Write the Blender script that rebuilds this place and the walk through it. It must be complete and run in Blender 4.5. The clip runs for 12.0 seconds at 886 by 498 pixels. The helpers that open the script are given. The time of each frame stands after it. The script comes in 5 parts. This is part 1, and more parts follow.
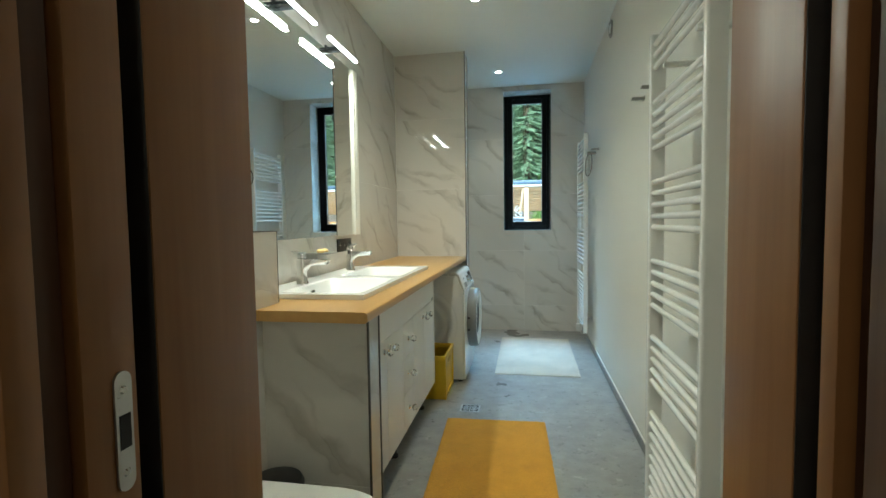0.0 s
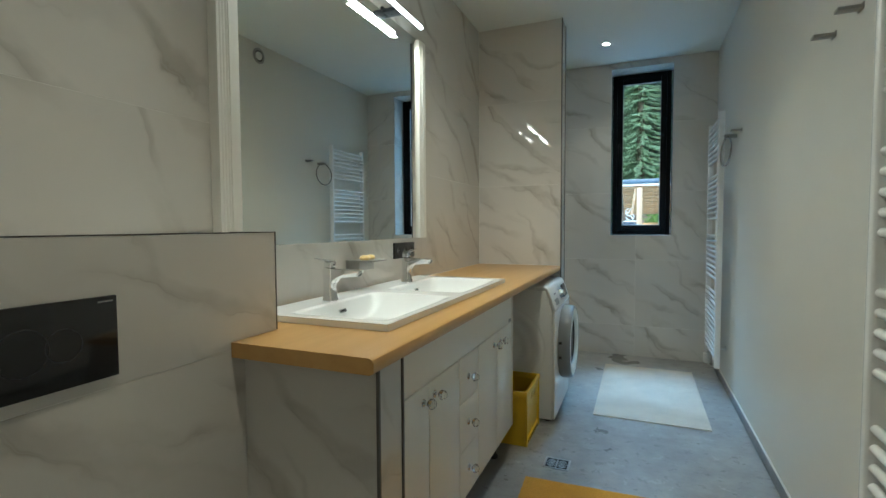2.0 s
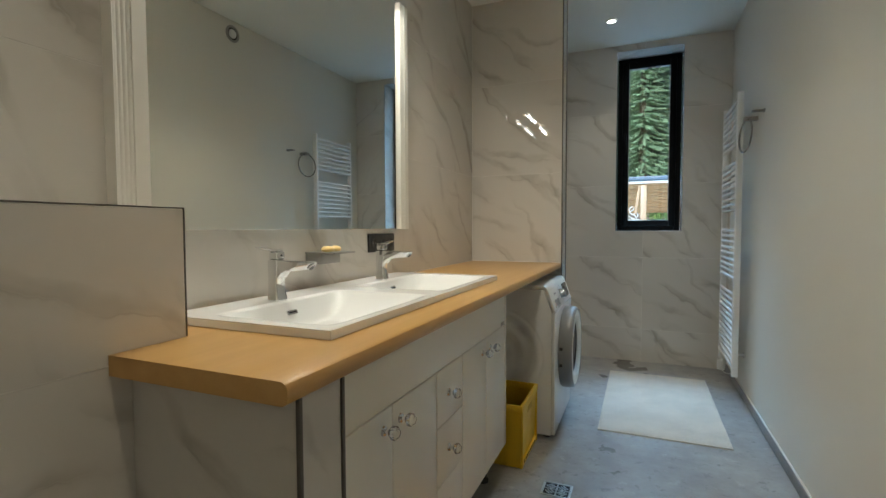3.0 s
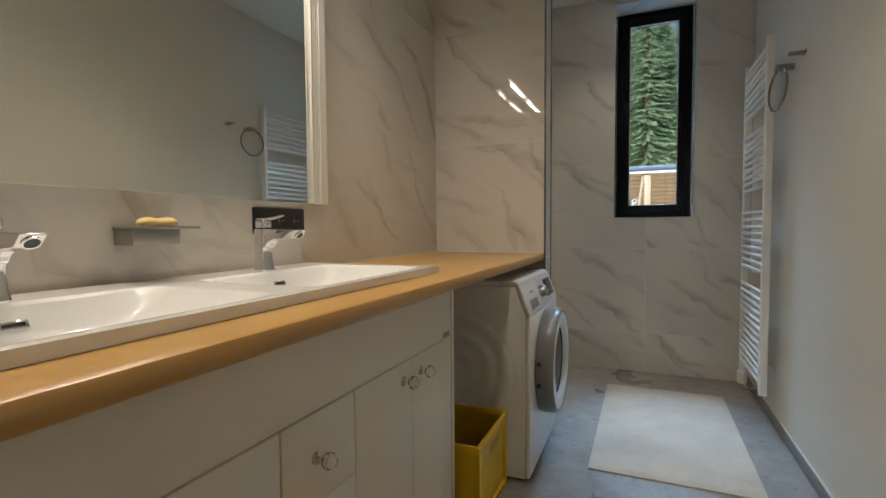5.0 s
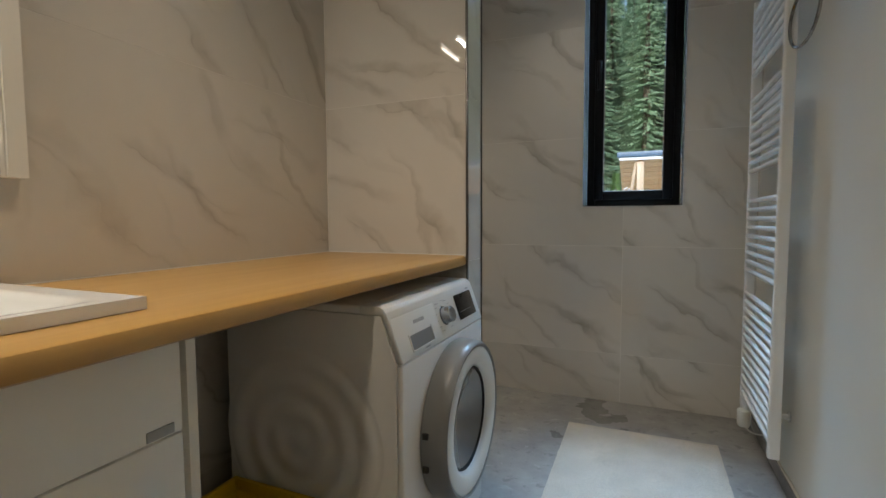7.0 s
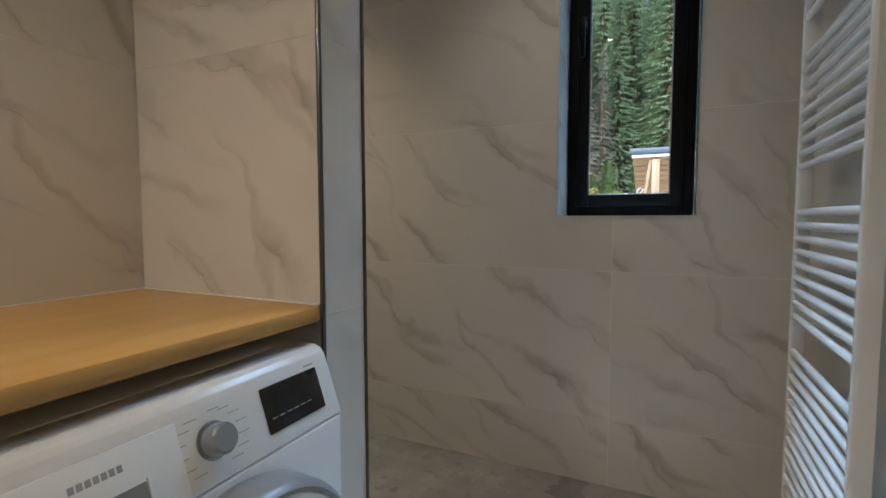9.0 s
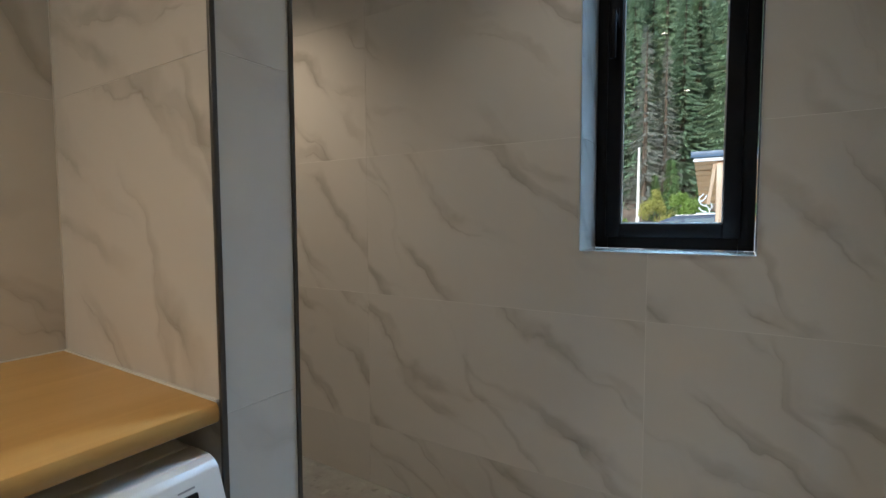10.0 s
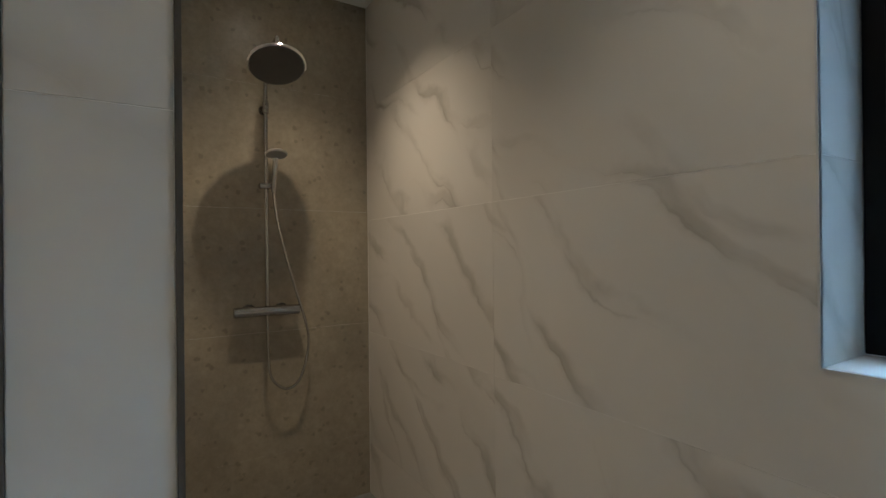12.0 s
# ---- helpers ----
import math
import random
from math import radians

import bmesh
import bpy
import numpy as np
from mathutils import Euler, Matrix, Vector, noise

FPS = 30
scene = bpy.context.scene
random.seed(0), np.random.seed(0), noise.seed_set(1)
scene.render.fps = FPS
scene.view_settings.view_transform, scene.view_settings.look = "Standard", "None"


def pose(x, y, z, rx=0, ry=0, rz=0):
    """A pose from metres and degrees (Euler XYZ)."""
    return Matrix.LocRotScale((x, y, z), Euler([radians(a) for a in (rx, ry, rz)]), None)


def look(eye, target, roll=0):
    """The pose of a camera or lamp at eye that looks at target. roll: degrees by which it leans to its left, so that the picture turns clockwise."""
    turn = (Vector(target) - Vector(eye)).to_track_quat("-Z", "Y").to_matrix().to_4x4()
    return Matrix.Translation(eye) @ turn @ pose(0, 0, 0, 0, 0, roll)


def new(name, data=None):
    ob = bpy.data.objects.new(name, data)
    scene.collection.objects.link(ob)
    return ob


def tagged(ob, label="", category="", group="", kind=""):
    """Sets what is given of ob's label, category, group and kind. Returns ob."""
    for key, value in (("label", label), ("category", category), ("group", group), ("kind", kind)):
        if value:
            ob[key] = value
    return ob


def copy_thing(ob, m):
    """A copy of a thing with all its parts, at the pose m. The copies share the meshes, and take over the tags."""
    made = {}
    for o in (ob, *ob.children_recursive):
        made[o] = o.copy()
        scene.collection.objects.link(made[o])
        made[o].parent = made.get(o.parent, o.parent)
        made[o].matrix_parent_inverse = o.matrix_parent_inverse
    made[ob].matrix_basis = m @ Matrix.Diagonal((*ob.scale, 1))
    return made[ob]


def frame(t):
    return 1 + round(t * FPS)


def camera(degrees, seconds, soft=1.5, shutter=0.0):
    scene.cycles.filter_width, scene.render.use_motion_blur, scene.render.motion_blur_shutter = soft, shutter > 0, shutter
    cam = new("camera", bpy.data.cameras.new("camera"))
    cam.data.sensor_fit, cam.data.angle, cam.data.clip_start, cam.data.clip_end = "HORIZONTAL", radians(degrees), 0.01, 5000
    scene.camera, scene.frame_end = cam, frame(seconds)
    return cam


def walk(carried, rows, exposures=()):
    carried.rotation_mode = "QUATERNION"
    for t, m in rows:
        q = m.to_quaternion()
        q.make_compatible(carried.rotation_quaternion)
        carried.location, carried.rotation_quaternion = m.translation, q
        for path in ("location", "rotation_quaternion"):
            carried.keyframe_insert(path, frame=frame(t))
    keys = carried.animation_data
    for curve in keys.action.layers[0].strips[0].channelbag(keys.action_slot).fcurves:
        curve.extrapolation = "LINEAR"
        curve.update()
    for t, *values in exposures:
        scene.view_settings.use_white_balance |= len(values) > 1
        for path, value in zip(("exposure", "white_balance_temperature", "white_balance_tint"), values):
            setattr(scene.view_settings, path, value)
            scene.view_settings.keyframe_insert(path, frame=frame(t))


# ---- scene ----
cam = camera(86.25, 12.0)
PATH = [
    (0, (-0.034, -0.027, 1.196), (-0.384, 1.939, 1.083), -0.8),
    (0.5, (-0.019, 0.144, 1.191), (-0.494, 2.084, 1.081), -0.9),
    (1, (0.0, 0.312, 1.19), (-0.629, 2.208, 1.084), -1.0),
    (1.5, (-0.006, 0.44, 1.184), (-0.742, 2.297, 1.085), -0.7),
    (2, (-0.032, 0.59, 1.183), (-0.799, 2.434, 1.089), -0.3),
    (2.5, (-0.043, 0.738, 1.159), (-0.812, 2.582, 1.068), -0.1),
    (3, (-0.078, 0.913, 1.127), (-0.85, 2.756, 1.039), -0.2),
    (5, (-0.074, 1.575, 1.039), (-0.859, 3.412, 0.946), -0.4),
    (5.5, (-0.067, 1.771, 1.032), (-0.85, 3.608, 0.93), -0.4),
    (6, (-0.05, 1.992, 1.02), (-0.83, 3.83, 0.906), -0.3),
    (6.5, (-0.002, 2.215, 1.03), (-0.784, 4.052, 0.903), -0.3),
    (8.5, (0.119, 3.007, 1.055), (-0.697, 4.828, 0.922), -0.2),
    (9, (0.126, 3.224, 1.091), (-0.727, 5.028, 0.959), -0.1),
    (9.5, (0.145, 3.399, 1.134), (-0.773, 5.171, 1.002), -0.1),
    (10, (0.177, 3.576, 1.205), (-0.881, 5.269, 1.081), -0.2),
    (10.5, (0.184, 3.717, 1.25), (-1.019, 5.311, 1.14), -0.4),
    (11, (0.176, 3.884, 1.287), (-1.136, 5.391, 1.204), -0.4),
    (11.5, (0.153, 4.044, 1.312), (-1.325, 5.39, 1.264), -0.6),
    (12, (0.08, 4.17, 1.315), (-1.619, 5.225, 1.32), -0.6),
]
EXPOSURES = [(0, 1.15, 5450, -9), (0.5, 1.03, 5200, -11), (1.0, 0.90, 5000, -11), (1.5, 0.77, 4950, -11), (2.0, 0.7, 5250, -5), (3.0, 0.62, 5850, 3), (5.0, 0.45, 6350, 10), (6.7, 0.42, 6200, 9), (8.5, 0.47, 6300, 12), (10.5, 0.37, 6150, 9), (11.3, 0.35, 6100, 7), (12, 0.38, 6250, 9)]
walk(cam, [(t, look(eye, target, roll)) for t, eye, target, roll in PATH], EXPOSURES)

# ---- light ----
world = bpy.data.worlds.new("world")
scene.world = world
world.use_nodes = True
wn = world.node_tree
sky = wn.nodes.new("ShaderNodeTexSky")
sky.sky_type, sky.sun_disc, sky.sun_elevation, sky.sun_rotation = "NISHITA", False, radians(28), radians(160)
wn.nodes["Background"].inputs[1].default_value = 0.15
wn.links.new(sky.outputs[0], wn.nodes["Background"].inputs[0])


def lamp(name, kind, m, energy, color, size=0.05, **more):
    data = bpy.data.lights.new(name, kind)
    data.energy, data.color = energy, color
    if kind == "AREA":
        data.shape, data.size, data.size_y = "RECTANGLE", size, more.get("size_y", size)
    elif kind == "SUN":
        data.angle = size
    else:
        data.shadow_soft_size = size
        if kind == "SPOT":
            data.spot_size, data.spot_blend = radians(more.get("cone", 100)), more.get("blend", 0.6)
    ob = new(name, data)
    ob.matrix_world = m
    return ob


X0, X1, Y0, Y1, H = -1.165, 0.56, 0.60, 5.185, 2.64
WL, WR, WB, WT = -0.281, 0.222, 1.098, 2.585
XB = -0.963
DOWNLIGHTS = [(-0.30, 4.66, 14), (-0.36, 3.12, 26), (-0.36, 1.20, 20), (-1.70, 4.66, 42)]
LAMPS = [2.03, 2.60]
lamp("sun", "SUN", pose(0, 0, 30, 62, 0, -20), 5.0, (1, 0.97, 0.93), radians(12))
for x, y, power in DOWNLIGHTS:
    lamp("downlight_beam", "SPOT", pose(x, y, H - 0.012), power, (1, 0.88, 0.72) if y > 4 and x > -1 else (1, 0.80, 0.58), 0.025, cone=105, blend=1.0)
for y in LAMPS:
    lamp("vanity_glow", "AREA", pose(-1.065, y, 2.166, 0, 0, 0), 4.1, (1, 0.88, 0.72), 0.028, size_y=0.41)
# Unseen area lamp outside, added to boost the skylight through the window.
lamp("sky_glow", "AREA", look((-0.2, 8.6, 6.4), (-0.03, 5.3, 1.9)), 1150, (0.36, 0.65, 1), 3.5, size_y=2.5)
# Added fill light behind the camera; no lamp is known in the hall.
lamp("hall_lamp", "AREA", pose(-0.5, -1.1, 2.46), 3.8, (1, 0.80, 0.60), 0.5, size_y=0.5)


# ---- materials ----
def shader(name, rough=0.5, metal=0.0):
    m = bpy.data.materials.new(name)
    m.use_nodes = True
    t = m.node_tree
    b = t.nodes["Principled BSDF"]
    b.inputs["Roughness"].default_value, b.inputs["Metallic"].default_value = rough, metal
    return m, t, b


def node(t, kind, **sets):
    n = t.nodes.new(kind)
    for k, v in sets.items():
        if k == "op":
            n.operation = v
        elif k == "ramp":
            r = n.color_ramp
            r.elements[0].position, r.elements[0].color = v[0][0], v[0][1]
            r.elements[1].position, r.elements[1].color = v[-1][0], v[-1][1]
            for p, c in v[1:-1]:
                r.elements.new(p).color = c
        else:
            n.inputs[k].default_value = v
    return n


def grey(v):
    return (v, v, v, 1)


def col(c):
    return (*c, 1)


def noise_tex(t, vec, scale, detail=3.0, rough=0.5, distortion=0.0):
    n = node(t, "ShaderNodeTexNoise", Scale=scale, Detail=detail, Roughness=rough, Distortion=distortion)
    t.links.new(vec, n.inputs["Vector"])
    return n.outputs["Fac"]


def ramp(t, fac, *stops):
    n = node(t, "ShaderNodeValToRGB", ramp=stops)
    t.links.new(fac, n.inputs[0])
    return n.outputs[0]


def math_n(t, op, a, b=None):
    n = t.nodes.new("ShaderNodeMath")
    n.operation = op
    for k, v in ((0, a), (1, b)):
        if v is None:
            continue
        if isinstance(v, (int, float)):
            n.inputs[k].default_value = v
        else:
            t.links.new(v, n.inputs[k])
    return n.outputs[0]


def mix(t, fac, a, b, blend="MIX"):
    n = t.nodes.new("ShaderNodeMix")
    n.data_type, n.blend_type = "RGBA", blend
    for k, v in (("Factor", fac), ("A", a), ("B", b)):
        s = [i for i in n.inputs if i.name == k and (k != "Factor" or i.type == "VALUE") and (k == "Factor" or i.type == "RGBA")][0]
        if isinstance(v, (int, float, tuple)):
            s.default_value = v
        else:
            t.links.new(v, s)
    return [o for o in n.outputs if o.type == "RGBA"][0]


def bump(t, b, height, strength, distance=0.002):
    n = node(t, "ShaderNodeBump", Strength=strength, Distance=distance)
    t.links.new(height, n.inputs["Height"])
    t.links.new(n.outputs[0], b.inputs["Normal"])


def position(t):
    return t.nodes.new("ShaderNodeNewGeometry").outputs["Position"]


def stretched(t, vec, scale, turn=(0, 0, 0), shift=(0, 0, 0)):
    n = node(t, "ShaderNodeMapping", Scale=scale, Rotation=turn, Location=shift)
    t.links.new(vec, n.inputs["Vector"])
    return n.outputs[0]


def plain(name, c, rough=0.4, metal=0.0, var=0.06, scale=6.0, bumpy=0.0, fine=300.0):
    m, t, b = shader(name, rough, metal)
    p = position(t)
    if var <= 0.03:
        b.inputs["Base Color"].default_value = col(c)
        if bumpy:
            bump(t, b, noise_tex(t, p, fine, 2), bumpy, 0.001)
        return m
    n = noise_tex(t, p, scale, 4)
    lo, hi = tuple(x * (1 - var) for x in c), tuple(min(1, x * (1 + var)) for x in c)
    t.links.new(ramp(t, n, (0.3, col(lo)), (0.7, col(hi))), b.inputs["Base Color"])
    r = ramp(t, noise_tex(t, p, scale * 3, 3), (0.3, grey(max(0.02, rough * 0.85))), (0.7, grey(min(1, rough * 1.15))))
    t.links.new(r, b.inputs["Roughness"])
    if bumpy:
        bump(t, b, noise_tex(t, p, fine, 2), bumpy, 0.001)
    return m


def glowing(name, c, strength):
    m, t, b = shader(name, 0.4)
    b.inputs["Base Color"].default_value = col(c)
    b.inputs["Emission Color"].default_value = col(c)
    b.inputs["Emission Strength"].default_value = strength
    return m


def marble(name, base=(0.66, 0.63, 0.58), vein=(0.28, 0.245, 0.20), amount=1.0):
    m, t, b = shader(name, 0.05)
    sep = t.nodes.new("ShaderNodeSeparateXYZ")
    t.links.new(position(t), sep.inputs[0])
    along = math_n(t, "ADD", sep.outputs[0], sep.outputs[1])
    com = t.nodes.new("ShaderNodeCombineXYZ")
    t.links.new(along, com.inputs[0])
    t.links.new(sep.outputs[2], com.inputs[1])
    own = t.nodes.new("ShaderNodeObjectInfo")
    shift = t.nodes.new("ShaderNodeCombineXYZ")
    t.links.new(math_n(t, "MULTIPLY", own.outputs["Random"], 37.0), shift.inputs[0])
    t.links.new(math_n(t, "MULTIPLY", own.outputs["Random"], 91.0), shift.inputs[1])
    moved = t.nodes.new("ShaderNodeVectorMath")
    moved.operation = "ADD"
    t.links.new(com.outputs[0], moved.inputs[0])
    t.links.new(shift.outputs[0], moved.inputs[1])
    flat = moved.outputs[0]
    warp = t.nodes.new("ShaderNodeTexNoise")
    warp.inputs["Scale"].default_value, warp.inputs["Detail"].default_value = 1.9, 5.0
    t.links.new(flat, warp.inputs["Vector"])
    vm = t.nodes.new("ShaderNodeVectorMath")
    vm.operation = "MULTIPLY_ADD"
    t.links.new(warp.outputs["Color"], vm.inputs[0])
    vm.inputs[1].default_value = (0.42, 0.46, 0)
    t.links.new(flat, vm.inputs[2])
    v = vm.outputs[0]
    a = stretched(t, stretched(t, v, (1, 1, 1), (0, 0, radians(38))), (0.66, 1.8, 1))

    def strokes(angle, gap, shift, core, soft_width, level, cut):
        """Broken veins that run down to the right: a hairline with a soft brown wash on one side."""
        turned = stretched(t, stretched(t, v, (1, 1, 1), (0, 0, radians(angle))), (1, 1, 1), (0, 0, 0), (shift, shift * 1.7, 0))
        axes = t.nodes.new("ShaderNodeSeparateXYZ")
        t.links.new(turned, axes.inputs[0])
        run = math_n(t, "DIVIDE", axes.outputs[1], gap)
        off = math_n(t, "MULTIPLY", math_n(t, "SUBTRACT", math_n(t, "FRACT", run), 0.5), gap)
        away = math_n(t, "ABSOLUTE", off)
        hair = ramp(t, away, (0.0, grey(1)), (core * 0.5, grey(0.75)), (core, grey(0)))
        halo = ramp(t, away, (0.0, grey(0.55)), (soft_width * 0.45, grey(0)))
        wash = math_n(t, "MAXIMUM", halo, ramp(t, off, (0.0, grey(0)), (0.002, grey(1)), (soft_width * 0.55, grey(0.75)), (soft_width, grey(0))))
        long = noise_tex(t, stretched(t, turned, (1.5, 3.6, 1)), 1.0, 2)
        keep = ramp(t, long, (cut, grey(0)), (cut + 0.10, grey(1)))
        patchy = ramp(t, noise_tex(t, stretched(t, turned, (4.0, 9.0, 1), (0, 0, 0), (2, 5, 0)), 1.0, 3), (0.38, grey(0.08)), (0.60, grey(1)))
        dark = ramp(t, noise_tex(t, stretched(t, turned, (7.0, 5.0, 1), (0, 0, 0), (8, 1, 0)), 1.0, 2), (0.42, grey(0.15)), (0.58, grey(1)))
        one = math_n(t, "MULTIPLY", math_n(t, "MULTIPLY", wash, patchy), 0.70 * level)
        two = math_n(t, "MULTIPLY", math_n(t, "MULTIPLY", hair, dark), 0.52 * level)
        return math_n(t, "MULTIPLY", keep, math_n(t, "ADD", one, two))

    total = math_n(t, "ADD", strokes(40, 0.25, 0.0, 0.005, 0.060, 0.76 * amount, 0.45), strokes(20, 0.33, 3.1, 0.004, 0.044, 0.62 * amount, 0.50))
    total = math_n(t, "MINIMUM", math_n(t, "ADD", total, strokes(64, 0.29, 7.3, 0.004, 0.026, 0.50 * amount, 0.53)), 0.85)
    cloud = ramp(t, noise_tex(t, a, 0.9, 3), (0.35, col(tuple(c * 0.90 for c in base))), (0.65, col(base)))
    t.links.new(mix(t, total, cloud, col(vein)), b.inputs["Base Color"])
    r = ramp(t, noise_tex(t, flat, 5, 2), (0.3, grey(0.015)), (0.7, grey(0.03)))
    t.links.new(r, b.inputs["Roughness"])
    bump(t, b, noise_tex(t, position(t), 5, 1), 0.012, 0.004)
    return m


def concrete(name, tone=(0.235, 0.235, 0.235), warm=1.0, rough=0.32):
    m, t, b = shader(name, rough)
    p = position(t)
    big = noise_tex(t, p, 1.7, 5, 0.6)
    c0 = tuple(c * k for c, k in zip(tone, (0.80, 0.80, 0.81)))
    c1 = tuple(min(1, c * k) for c, k in zip(tone, (1.20, 1.20, 1.18)))
    base = ramp(t, big, (0.3, col(c0)), (0.7, col(c1)))
    mid = ramp(t, noise_tex(t, p, 9, 4, 0.65), (0.35, grey(0.86)), (0.7, grey(1.12)))
    base = mix(t, 1.0, base, mid, "MULTIPLY")
    chips = ramp(t, noise_tex(t, p, 17, 3, 0.7, 0.25), (0.58, grey(0)), (0.68, grey(0.55)))
    base = mix(t, chips, base, col(tuple(c * 0.42 for c in tone)))
    pale = ramp(t, noise_tex(t, stretched(t, p, (1, 1, 1), (0, 0, 0), (4, 4, 4)), 13, 3, 0.6, 0.6), (0.62, grey(0)), (0.72, grey(0.4)))
    base = mix(t, pale, base, col(tuple(min(1, c * 1.7) for c in tone)))
    t.links.new(base, b.inputs["Base Color"])
    t.links.new(ramp(t, big, (0.3, grey(rough * 0.8)), (0.7, grey(rough * 1.25))), b.inputs["Roughness"])
    bump(t, b, noise_tex(t, p, 60, 3), 0.06, 0.002)
    return m


def spotted(name, tone):
    m, t, b = shader(name, 0.3)
    p = position(t)
    big = noise_tex(t, p, 2.2, 5, 0.6)
    base = ramp(t, big, (0.3, col(tuple(c * 0.80 for c in tone))), (0.7, col(tuple(c * 1.2 for c in tone))))
    base = mix(t, 1.0, base, ramp(t, noise_tex(t, p, 26, 4, 0.7), (0.35, grey(0.88)), (0.7, grey(1.12))), "MULTIPLY")
    for sc, size, depth in ((9.0, 0.30, 0.42), (22.0, 0.30, 0.42)):
        v = node(t, "ShaderNodeTexVoronoi", Scale=sc, Randomness=1.0)
        w = t.nodes.new("ShaderNodeTexNoise")
        w.inputs["Scale"].default_value = sc * 2.5
        vm = t.nodes.new("ShaderNodeVectorMath")
        vm.operation = "MULTIPLY_ADD"
        t.links.new(p, w.inputs["Vector"])
        t.links.new(w.outputs["Color"], vm.inputs[0])
        vm.inputs[1].default_value = (0.5 / sc, 0.5 / sc, 0.5 / sc)
        t.links.new(p, vm.inputs[2])
        t.links.new(vm.outputs[0], v.inputs["Vector"])
        sepc = t.nodes.new("ShaderNodeSeparateColor")
        t.links.new(v.outputs["Color"], sepc.inputs[0])
        reach = math_n(t, "MULTIPLY", sepc.outputs[0], size)
        inside = math_n(t, "SUBTRACT", reach, v.outputs["Distance"])
        k = ramp(t, inside, (0.0, grey(0)), (0.11, grey(depth)))
        base = mix(t, k, base, col(tuple(c * 0.38 for c in tone)))
    t.links.new(base, b.inputs["Base Color"])
    bump(t, b, noise_tex(t, p, 60, 3), 0.05, 0.002)
    return m


def timber(name, dark, light, axis=1, rough=0.35, scale=1.0, calm=False):
    m, t, b = shader(name, rough)
    p = position(t)
    sc = [14.0 * scale, 14.0 * scale, 14.0 * scale]
    sc[axis] = 0.9 * scale
    q = stretched(t, p, tuple(sc))
    grain = noise_tex(t, q, 1.6, 3 if calm else 6, 0.45 if calm else 0.6, 0.3 if calm else 1.2)
    fine_q = stretched(t, p, tuple(x * 6 if k != axis else x * 5 for k, x in enumerate(sc)))
    fine = noise_tex(t, fine_q, 2.0, 3)
    base = ramp(t, grain, (0.30, col(dark)), (0.70, col(light)))
    base = mix(t, 1.0, base, ramp(t, fine, (0.3, grey(0.975 if calm else 0.94)), (0.7, grey(1.015 if calm else 1.04))), "MULTIPLY")
    t.links.new(base, b.inputs["Base Color"])
    t.links.new(ramp(t, grain, (0.3, grey(rough * (1.03 if calm else 1.15))), (0.7, grey(rough * (0.98 if calm else 0.9)))), b.inputs["Roughness"])
    bump(t, b, fine, 0.01 if calm else 0.05, 0.001)
    return m


def woven(name, c, dirt, amount=0.25):
    m, t, b = shader(name, 0.95)
    p = position(t)
    n = noise_tex(t, p, 5, 4, 0.6)
    base = ramp(t, n, (0.35, col(tuple(x * 0.86 for x in c))), (0.65, col(c)))
    spot = ramp(t, noise_tex(t, p, 7, 4, 0.65, 0.5), (0.55, grey(0)), (0.75, grey(amount)))
    base = mix(t, spot, base, col(dirt))
    f = noise_tex(t, p, 260, 2)
    base = mix(t, 1.0, base, ramp(t, f, (0.3, grey(0.8)), (0.7, grey(1.1))), "MULTIPLY")
    t.links.new(base, b.inputs["Base Color"])
    bump(t, b, f, 0.9, 0.004)
    return m


def foliage(name, dark, light):
    m, t, b = shader(name, 0.7)
    info = t.nodes.new("ShaderNodeObjectInfo")
    geo = t.nodes.new("ShaderNodeNewGeometry")
    k = math_n(t, "ADD", math_n(t, "MULTIPLY", info.outputs["Random"], 0.5), math_n(t, "MULTIPLY", geo.outputs["Random Per Island"], 0.5))
    t.links.new(ramp(t, k, (0.1, col(dark)), (0.9, col(light))), b.inputs["Base Color"])
    b.inputs["Specular IOR Level"].default_value = 0.2
    thin = t.nodes.new("ShaderNodeBsdfTranslucent")
    t.links.new(b.inputs["Base Color"].links[0].from_socket, thin.inputs["Color"])
    both = t.nodes.new("ShaderNodeMixShader")
    both.inputs[0].default_value = 0.45
    t.links.new(b.outputs[0], both.inputs[1])
    t.links.new(thin.outputs[0], both.inputs[2])
    t.links.new(both.outputs[0], t.nodes["Material Output"].inputs["Surface"])
    return m


TILE = marble("marble_tile")
GROUT = plain("grout", (0.86, 0.84, 0.79), 0.8)
PAINT = plain("wall_paint", (0.655, 0.64, 0.580), 0.42, 0, 0.03, 1.5, 0.12, 120)
TILE_PLAIN = marble("marble_tile_plain", amount=0.35)
CEIL = plain("ceiling_paint", (0.72, 0.74, 0.70), 0.7, 0, 0.02, 1.2, 0.05, 150)
FLOOR = concrete("floor_concrete", (0.280, 0.275, 0.262))
SHOWER = spotted("shower_concrete_tile", (0.30, 0.262, 0.20))
SKIRT = concrete("skirting_concrete", (0.20, 0.20, 0.20), 1.0, 0.4)
TRIM = plain("dark_metal_trim", (0.12, 0.11, 0.10), 0.35, 0.8)
PALE_TRIM = plain("pale_metal_trim", (0.55, 0.54, 0.52), 0.35, 0.6)
BEECH = timber("beech_worktop", (0.485, 0.278, 0.082), (0.545, 0.323, 0.102), 1, 0.30, 1.0, True)
SHOWERCHROME = plain("shower_chrome", (0.44, 0.43, 0.42), 0.12, 1.0, 0.02, 10)
HEADDARK = plain("shower_head_rubber", (0.085, 0.083, 0.08), 0.35, 0.2, 0.05, 20)
